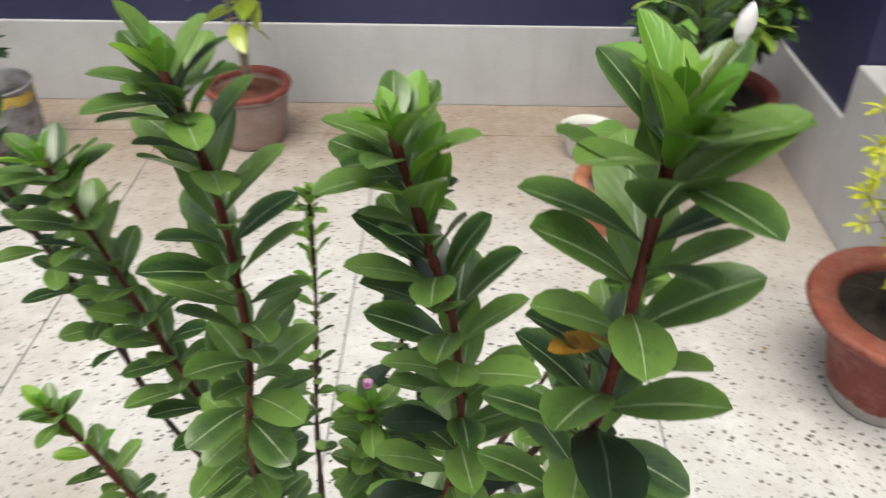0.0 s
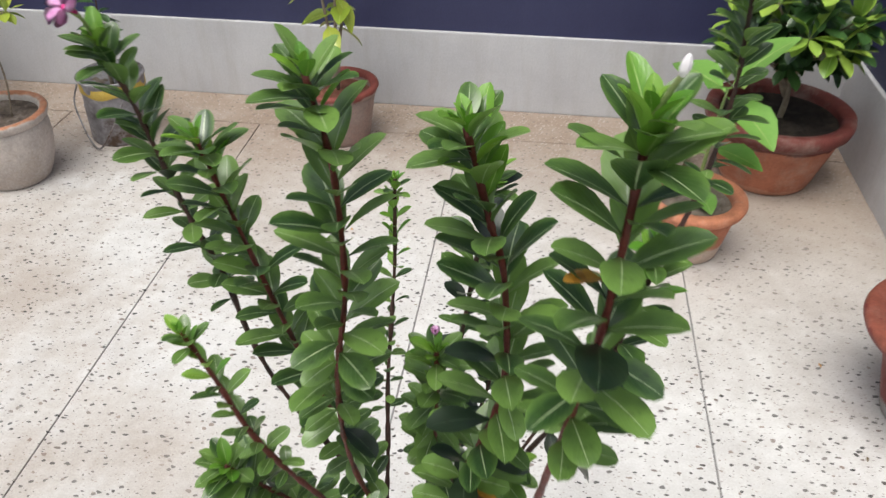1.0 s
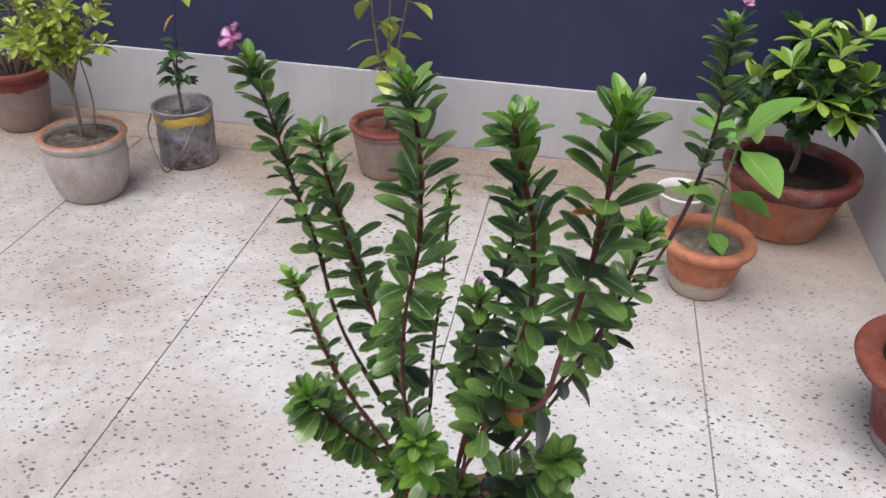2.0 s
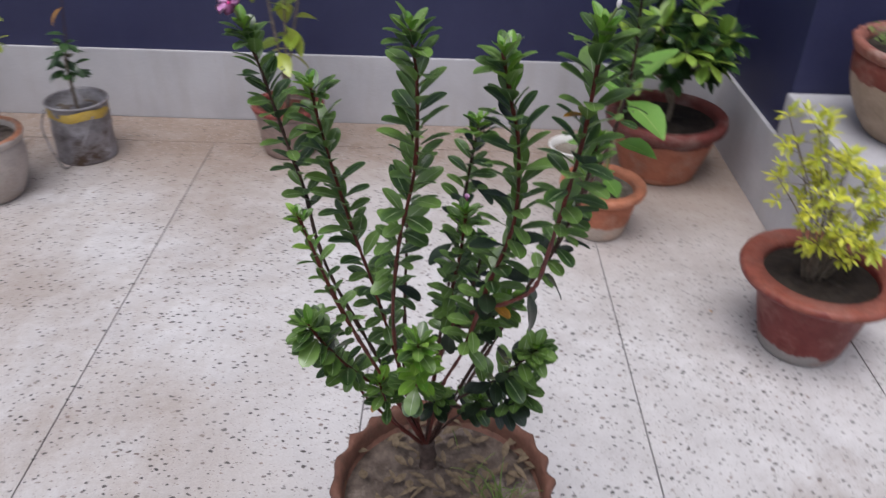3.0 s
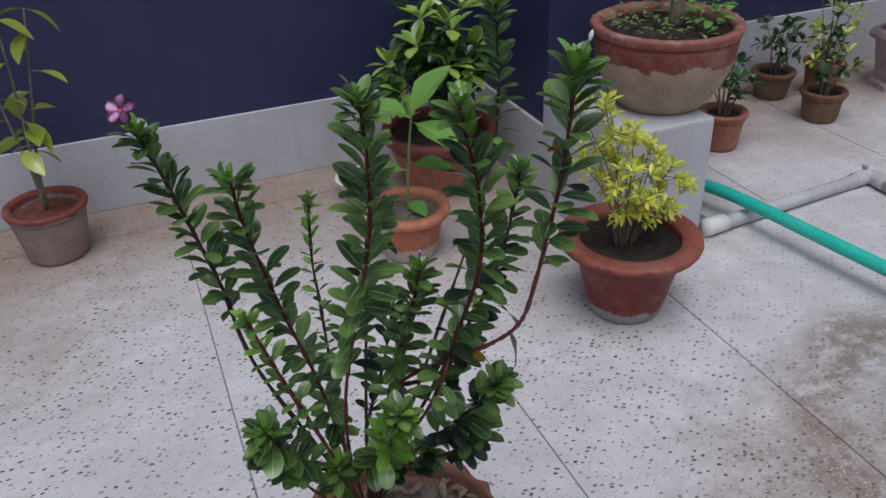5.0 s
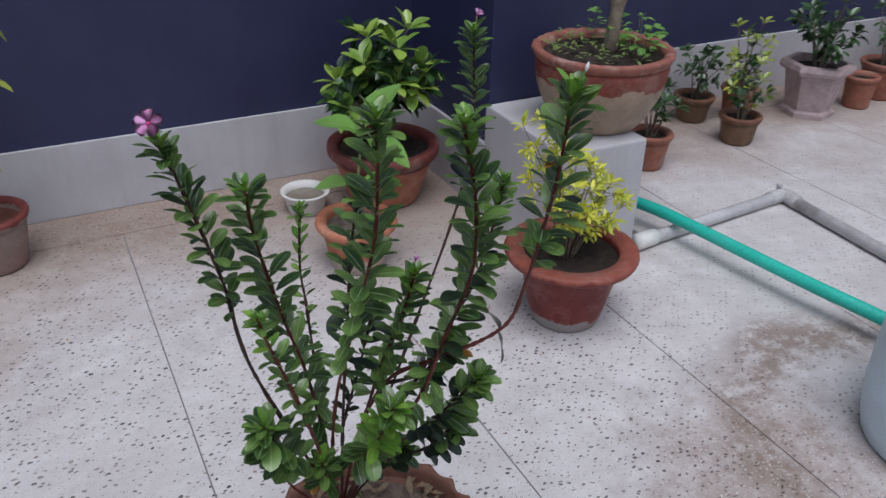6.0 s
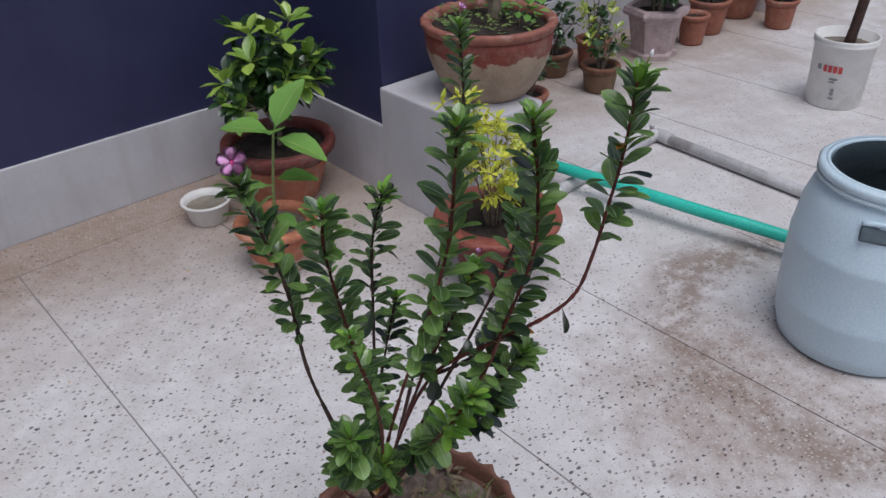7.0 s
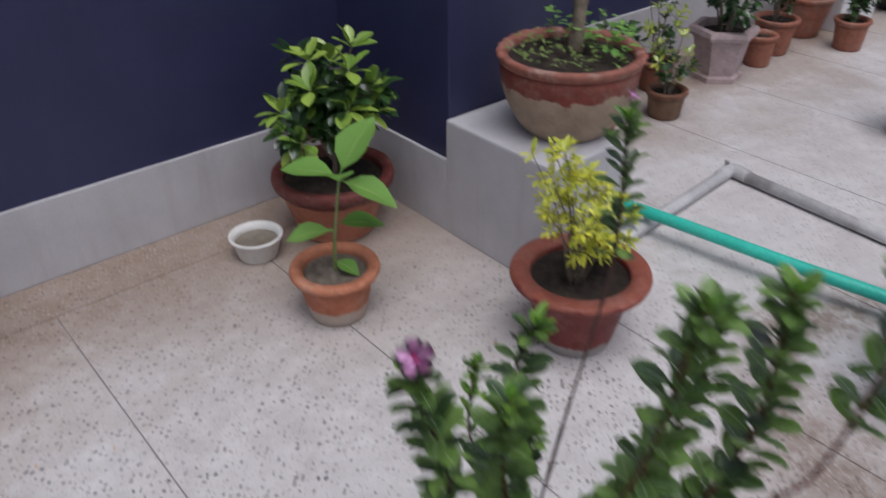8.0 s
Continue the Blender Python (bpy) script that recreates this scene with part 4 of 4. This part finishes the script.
part("stem", tube(spline([(-0.003, 0, 0.28), (0.02, -0.01, 0.42), (0.045, -0.02, 0.60)], 6), 0.003, 0.0015, 6), M_stem_dark, seed_p)
leaf_s = leaf_data("leaf", M_leaf_bush, 0.058, 0.032, curl=0.5)
rs = random.Random(14)
for k in range(34):
    a = k * 2.4
    z = rs.uniform(0.26, 0.38)
    ob = new("leaf", leaf_s)
    ob.parent = seed_p
    ob.matrix_basis = leaf_pose((0.012 * math.cos(a), 0.012 * math.sin(a), z), (math.cos(a), math.sin(a), rs.uniform(-0.5, 0.6)), rs.uniform(0.7, 1.1))
wl = leaf_data("leaf", M_leaf_orange, 0.065, 0.032, curl=0.6)
for at, way, s, me in (((0.03, -0.013, 0.49), (-0.5, -0.3, -0.45), 1.0, wl), ((0.045, -0.02, 0.60), (0.4, -0.3, -0.2), 1.3, leaf_t), ((0.044, -0.02, 0.59), (-0.5, -0.2, 0.2), 0.9, leaf_s), ((0.015, -0.008, 0.40), (-0.8, 0, 0.2), 1.0, leaf_s)):
    ob = new("leaf", me)
    ob.parent = seed_p
    ob.matrix_basis = leaf_pose(at, way, s * (0.7 if me is leaf_t else 1))

pot("flowerpot", (-1.290, 1.242, 0), "limewashed clay pot with a bare orange rim", 0.128, 0.090, 0.200, M_pot_left, M_soil_main, lip=0.022, flare=0.010, belly=0.012, soil=0.02)
leaf_g = leaf_data("leaf", M_leaf_tall, 0.042, 0.022, tip=0.5, fold=0.2, curl=0.4)
leaf_g2 = leaf_data("leaf", M_leaf_bush, 0.042, 0.022, tip=0.5, fold=0.2, curl=0.4)
rg = random.Random(31)
bush("jasmine_shrub", (-1.290, 1.242, 0), "airy shrub with small yellow-green leaves and white buds", 0.18, [(x, y, z) for x, y, z in fan(15, 0.21, 0.46, 0.74, rg, -0.05, 0.0)], (leaf_g, leaf_g, 1.15), 12, M_bark, 0.0042, 6, 6, fork=0.36)
js = bpy.data.objects["jasmine_shrub"]
part("shoot", tube(spline([(0.03, 0.01, 0.16), (0.06, 0.0, 0.30), (0.05, -0.01, 0.46)], 5), 0.003, 0.002, 6), M_bark, js)
pot("flowerpot", (-1.79, 1.640, 0), "old terracotta pot at the far end of the skirting", 0.125, 0.085, 0.22, M_pot_grey, M_soil, lip=0.03, flare=0.015)
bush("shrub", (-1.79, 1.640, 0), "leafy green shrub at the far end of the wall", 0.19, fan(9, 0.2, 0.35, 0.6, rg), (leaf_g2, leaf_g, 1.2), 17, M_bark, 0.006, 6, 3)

# ---- giant pot on the plinth ----
pot("flowerpot", (1.240, 1.010, 0.385), "very large beige clay pot with a red scalloped rim", 0.206, 0.122, 0.232, M_pot_giant, M_soil, lip=0.024, flare=0.010, wall=0.022, belly=0.020, soil=0.025, scallop=26, depth=0.03, sides=72, rim_mat=M_rim_giant, rim_label="worn pale red scalloped rim")
shrub_trunk = thing("woody_plant", (1.240, 1.010, 0.385), "thick bare grey trunk rising out of the giant pot", "plant")
part("trunk", tube(spline([(0.04, 0.02, 0.20), (0.045, 0.02, 0.32), (0.03, 0.03, 0.50), (0.06, 0.04, 0.9)], 6), 0.022, 0.012, 10, 0.12, rb), M_bark, shrub_trunk)
part("trunk", tube(spline([(0.05, 0.02, 0.30), (0.09, 0.03, 0.42), (0.12, 0.02, 0.7)], 6), 0.013, 0.007, 8, 0.12, rb), M_bark, shrub_trunk)
weeds = thing("weeds", (1.240, 1.010, 0.385), "low green weeds covering the soil of the giant pot", "weeds")
leaf_w = leaf_data("leaf", M_leaf_big, 0.030, 0.022, curl=0.5)
leaf_wd = leaf_data("leaf", M_grass, 0.020, 0.009, curl=0.5)
rw = random.Random(2)
wl_list = []
for k in range(170):
    a, r = rw.uniform(0, 6.28), 0.165 * rw.random() ** 0.5
    x, y = r * math.cos(a), r * math.sin(a)
    tall_side = x > 0.02
    z = 0.228 + (rw.uniform(0, 0.075) if tall_side else rw.uniform(0, 0.010))
    wl_list.append((leaf_w if tall_side else leaf_wd, leaf_pose((x, y, z), (rw.uniform(-1, 1), rw.uniform(-1, 1), rw.uniform(-0.1, 0.5)), rw.uniform(0.7, 1.4))))
    if tall_side and k % 4 == 0:
        part("weed_stalk", tube([Vector((x, y, 0.205)), Vector((x * 1.02, y, (z + 0.21) / 2)), Vector((x, y, z))], 0.001, 0.0008, 4), M_stem_green, weeds)
grow(weeds, wl_list, 300)

# ---- pipes, hose and drum ----
pipe = thing("drain_pipe", (0, 0, 0), "grey plastic drain pipe lying on the floor with an elbow", "pipe")
part("pipe_run", tube([Vector((1.345, 0.846, 0.023)), Vector((1.69, 0.871, 0.023)), Vector((2.026, 0.897, 0.023))], 0.021, 0.021, 16), M_pvc, pipe)
part("pipe_run", tube([Vector((2.026, 0.897, 0.023)), Vector((1.992, 0.35, 0.023)), Vector((1.885, -1.4, 0.023))], 0.021, 0.021, 16), M_pvc, pipe)
part("elbow", tube(spline([(1.955, 0.892, 0.025), (2.005, 0.896, 0.025), (2.027, 0.884, 0.025), (2.022, 0.825, 0.025)], 5), 0.025, 0.025, 16), M_pvc, pipe, "grey elbow fitting")
part("collar", tube([Vector((1.325, 0.8445, 0.027)), Vector((1.365, 0.8475, 0.027)), Vector((1.405, 0.8505, 0.027))], 0.027, 0.026, 16), M_white_plastic, pipe, "white pipe collar")
part("vent_stub", lathe([(0, 0.04), (0.008, 0.04), (0.008, 0.058), (0.012, 0.06), (0, 0.066)], 12), M_pvc, pipe).location = (2.012, 0.908, 0.0)
hose = thing("hose_pipe", (0, 0, 0), "teal green plastic pipe resting across the drain pipe", "pipe")
part("hose_run", tube(spline([(1.42, 1.20, 0.062), (1.446, 1.02, 0.070), (1.478, 0.86, 0.077), (1.546, 0.41, 0.078), (1.600, 0.19, 0.070), (1.68, -0.12, 0.050), (1.77, -0.55, 0.022)], 8), 0.0195, 0.0195, 16), M_teal, hose)

rr_ = random.Random(6)
for k in range(5):
    sb = bmesh.new()
    bmesh.ops.create_icosphere(sb, subdivisions=2, radius=rr_.uniform(0.012, 0.026))
    for sv in sb.verts:
        sv.co *= 1 + 0.35 * noise.noise(sv.co * 60 + Vector((k, 0, 0)))
        sv.co.z *= 0.7
    low = min(sv.co.z for sv in sb.verts)
    st = tagged(new("stone", mesh_of("stone", sb, M_rubble)), "rough grey lump of mortar by the drain pipe", "stone", "mortar lumps")
    st.location = (1.335 + rr_.uniform(-0.015, 0.05), 0.855 + 0.03 * k + rr_.uniform(-0.01, 0.01), 0.003 - low)

drum = thing("plastic_drum", (1.405, -0.160, 0), "pale blue plastic drum used as a planter, with moulded handles", "drum", turn=15)
DR = [(0, 0.0), (0.165, 0.0), (0.182, 0.010), (0.192, 0.05), (0.199, 0.118), (0.2005, 0.125), (0.199, 0.132), (0.201, 0.20), (0.199, 0.268), (0.2005, 0.275), (0.198, 0.282), (0.190, 0.35), (0.176, 0.395), (0.164, 0.412), (0.158, 0.420), (0.158, 0.455), (0.150, 0.458), (0.148, 0.452), (0.148, 0.42), (0.186, 0.36), (0.190, 0.24), (0, 0.23)]
DR = [(r * 1.02, z * 1.04) for r, z in DR]
part("drum_body", lathe(DR, 72), M_drum, drum)
part("neck_ring", lathe([(0.161, 0.438), (0.174, 0.440), (0.177, 0.448), (0.171, 0.452), (0.176, 0.457), (0.177, 0.468), (0.171, 0.474), (0.161, 0.474)], 72), M_drum, drum, "ribbed pale blue neck ring")
for ang in (201, 21):
    # the slot's shade is coloured in as a dark block
    h = part("drum_handle", box_bm(-0.058, 0.058, -0.006, 0.010, -0.019, 0.019, 0.006), M_drum_shade, drum, "recessed hand grip, its shade put into a dark colour")
    h.matrix_basis = Matrix.Rotation(radians(ang + 75), 4, "Z") @ Matrix.Translation((0, -0.1835, 0.385)) @ Matrix.Rotation(radians(-28), 4, "X")
    part("grip_lip", tube(spline([(-0.058, -0.004, 0.021), (0, -0.011, 0.024), (0.058, -0.004, 0.021)], 5), 0.006, 0.006, 8), M_drum, h, "rounded pale blue lip")
# added dark sheet: the hollow's shade as colour over the pale plastic
part("lining", lathe([(0.144, 0.472), (0.146, 0.43), (0.184, 0.37), (0.188, 0.255)], 56), M_drum_shade, drum, "inside of the drum, its shade put into a dark colour")
part("soil", soil_bm(0.189, 0.262, 0.012, 5.1), M_soil, drum)
dt = thing("young_tree", (1.405, -0.160, 0), "slim grey tree trunk growing in the blue drum", "tree")
part("trunk", tube(spline([(0.02, 0.0, 0.25), (0.03, 0.01, 0.6), (0.02, 0.03, 0.95), (0.04, 0.0, 1.35)], 6), 0.014, 0.009, 10, 0.06, rb), M_bark, dt)

# ---- far end of the terrace ----
pail = thing("paint_bucket", (2.870, 0.615, 0), "white plastic paint bucket with red print, used as a planter", "bucket", turn=-60)
part("bucket_body", lathe([(0, 0.0), (0.124, 0.0), (0.128, 0.006), (0.138, 0.30), (0.146, 0.303), (0.146, 0.315), (0.142, 0.317), (0.148, 0.330), (0.146, 0.338), (0.138, 0.336), (0.134, 0.26), (0, 0.25)], 56), M_white_plastic, pail)
part("soil", soil_bm(0.135, 0.285, 0.012, 9.1), M_soil_dry, pail)
pail.scale = (0.84, 0.84, 0.84)
def wrap_bar(a0, a1, z0, z1, r):
    bm = bmesh.new()
    n = 6
    lo, hi = [], []
    for k in range(n + 1):
        a = a0 + (a1 - a0) * k / n
        lo.append(bm.verts.new((r * math.cos(a), r * math.sin(a), z0)))
        hi.append(bm.verts.new(((r + 0.001) * math.cos(a), (r + 0.001) * math.sin(a), z1)))
    for k in range(n):
        bm.faces.new((lo[k], lo[k + 1], hi[k + 1], hi[k]))
    return bm
for k in range(4):
    a = -2.25 + 0.17 * k
    part("print_mark", wrap_bar(a, a + 0.13, 0.185, 0.218, 0.1365), M_red_ink, pail, "red printed mark")
for a, b, z0, z1 in ((-1.98, -1.70, 0.150, 0.158), (-1.98, -1.78, 0.136, 0.143), (-1.86, -1.74, 0.075, 0.11), (-1.88, -1.70, 0.055, 0.065), (-2.5, -2.35, 0.19, 0.215)):
    part("print_mark", wrap_bar(a, b, z0, z1, 0.1352), M_grey_ink, pail, "grey printed bar")
pt = thing("young_tree", (2.870, 0.615, 0), "dark slim tree trunk growing in the paint bucket", "tree")
part("trunk", tube(spline([(0.03, 0.0, 0.23), (0.06, -0.01, 0.45), (0.08, -0.02, 0.8), (0.10, 0.0, 1.3)], 6), 0.022, 0.014, 8, 0.1, rb), M_stem_dark, pt)

rf = random.Random(77)
FAR = [  # place, rim radius, foot radius, height, clay, plant height, plant radius, label
    ((1.785, 1.347, 0), 0.088, 0.062, 0.142, M_clay, 0.20, 0.09, "small terracotta pot beside the plinth"),
    ((2.290, 1.385, 0), 0.088, 0.064, 0.120, M_pot_olive, 0.22, 0.09, "olive-brown clay pot with a sparse shrub"),
    ((2.295, 1.660, 0), 0.090, 0.062, 0.115, M_pot_olive, 0.24, 0.10, "dark clay pot by the far skirting"),
    ((2.50, 1.60, 0), 0.085, 0.060, 0.140, M_clay, 0.32, 0.10, "terracotta pot with an upright young shrub"),
    ((3.12, 1.47, 0), 0.080, 0.058, 0.150, M_clay, 0.0, 0.0, "slim terracotta pot in the far row"),
    ((3.33, 1.52, 0), 0.110, 0.075, 0.175, M_clay, 0.30, 0.14, "terracotta pot with a leafy plant in the far row"),
    ((3.70, 1.58, 0), 0.150, 0.095, 0.210, M_clay, 0.25, 0.16, "broad terracotta pot at the end of the row"),
    ((3.66, 1.30, 0), 0.090, 0.066, 0.150, M_clay, 0.14, 0.05, "terracotta pot standing clear of the row"),
]
leaf_f = leaf_data("leaf", M_leaf_bush, 0.05, 0.026, curl=0.4)
leaf_f2 = leaf_data("leaf", M_leaf_tall, 0.045, 0.02, curl=0.4)
for i, (at, rr, rfoot, h, clay, ph, pr, label) in enumerate(FAR):
    pot("flowerpot", at, label, rr, rfoot, h, clay, M_soil, lip=0.025, flare=0.012, soil=0.02, sides=36)
    if ph:
        bush("shrub", at, "small leafy shrub growing in " + ("a far pot", "an olive pot", "a dark pot", "a red pot", "a far pot", "a row of pots", "a broad pot", "a lone pot")[i], h - 0.02, fan(6, pr, h + ph * 0.4, h + ph, rf), (leaf_f, leaf_f2 if i in (1, 3) else leaf_f, 1.0), 40 + i, M_bark, 0.004, 6, 3)

hexpot = thing("cement_planter", (2.840, 1.505, 0), "pinkish six-sided cement planter on a moulded foot", "flowerpot", "flowerpots on the terrace", turn=14)
part("body", lathe([(0, 0.0), (0.118, 0.0), (0.118, 0.022), (0.098, 0.030), (0.128, 0.19), (0.152, 0.20), (0.158, 0.215), (0.152, 0.235), (0.122, 0.238), (0.118, 0.19), (0, 0.18)], 6), M_pot_hex, hexpot, smooth=False)
part("soil", soil_bm(0.108, 0.205, 0.01, 2.1), M_soil, hexpot)
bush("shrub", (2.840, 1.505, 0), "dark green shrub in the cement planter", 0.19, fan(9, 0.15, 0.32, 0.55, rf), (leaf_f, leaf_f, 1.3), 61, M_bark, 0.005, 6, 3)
pot("flowerpot", (4.60, 1.42, 0), "big black glazed pot at the terrace end", 0.26, 0.17, 0.30, M_black_pot, M_soil, lip=0.03, flare=0.01, belly=0.03)

# ---- floor panels between the joint strips ----
LINES_X = [-0.722 + 0.62 * k for k in range(-6, 1)] + [-0.097, 0.497] + [1.055 + 0.59 * k for k in range(13)]
LINES_Y = [-3.30, -0.85, 1.634, WALL_Y - 0.011]
for ya, yb in zip(LINES_Y, LINES_Y[1:]):
    row = [(LINES_X[0], LINES_X[-1])] if yb > 1.7 else list(zip(LINES_X, LINES_X[1:]))
    for xa, xb in row:
        panel = new("panel", mesh_of("panel", box_bm(xa + 0.0017, xb - 0.0017, ya + 0.0017, yb - 0.0017, -0.012, 0.0, 0.0012), M_floor, False))
        panel.parent = ground
        panel.location = (0, 0, 0.004)
litter = random.Random(55)
for k in range(16):
    me = leaf_data("floor_leaf", M_debris if k % 3 else M_leaf_orange, litter.uniform(0.008, 0.02), litter.uniform(0.003, 0.008), curl=0.3)
    ob = tagged(new("fallen_leaf", me), "tiny dry fallen leaf on the terrazzo", "leaf litter", "leaf litter")
    ob.matrix_basis = leaf_pose((litter.uniform(-0.6, 1.3), litter.uniform(-0.3, 1.6), 0.002), (litter.uniform(-1, 1), litter.uniform(-1, 1), 0.05), 1)
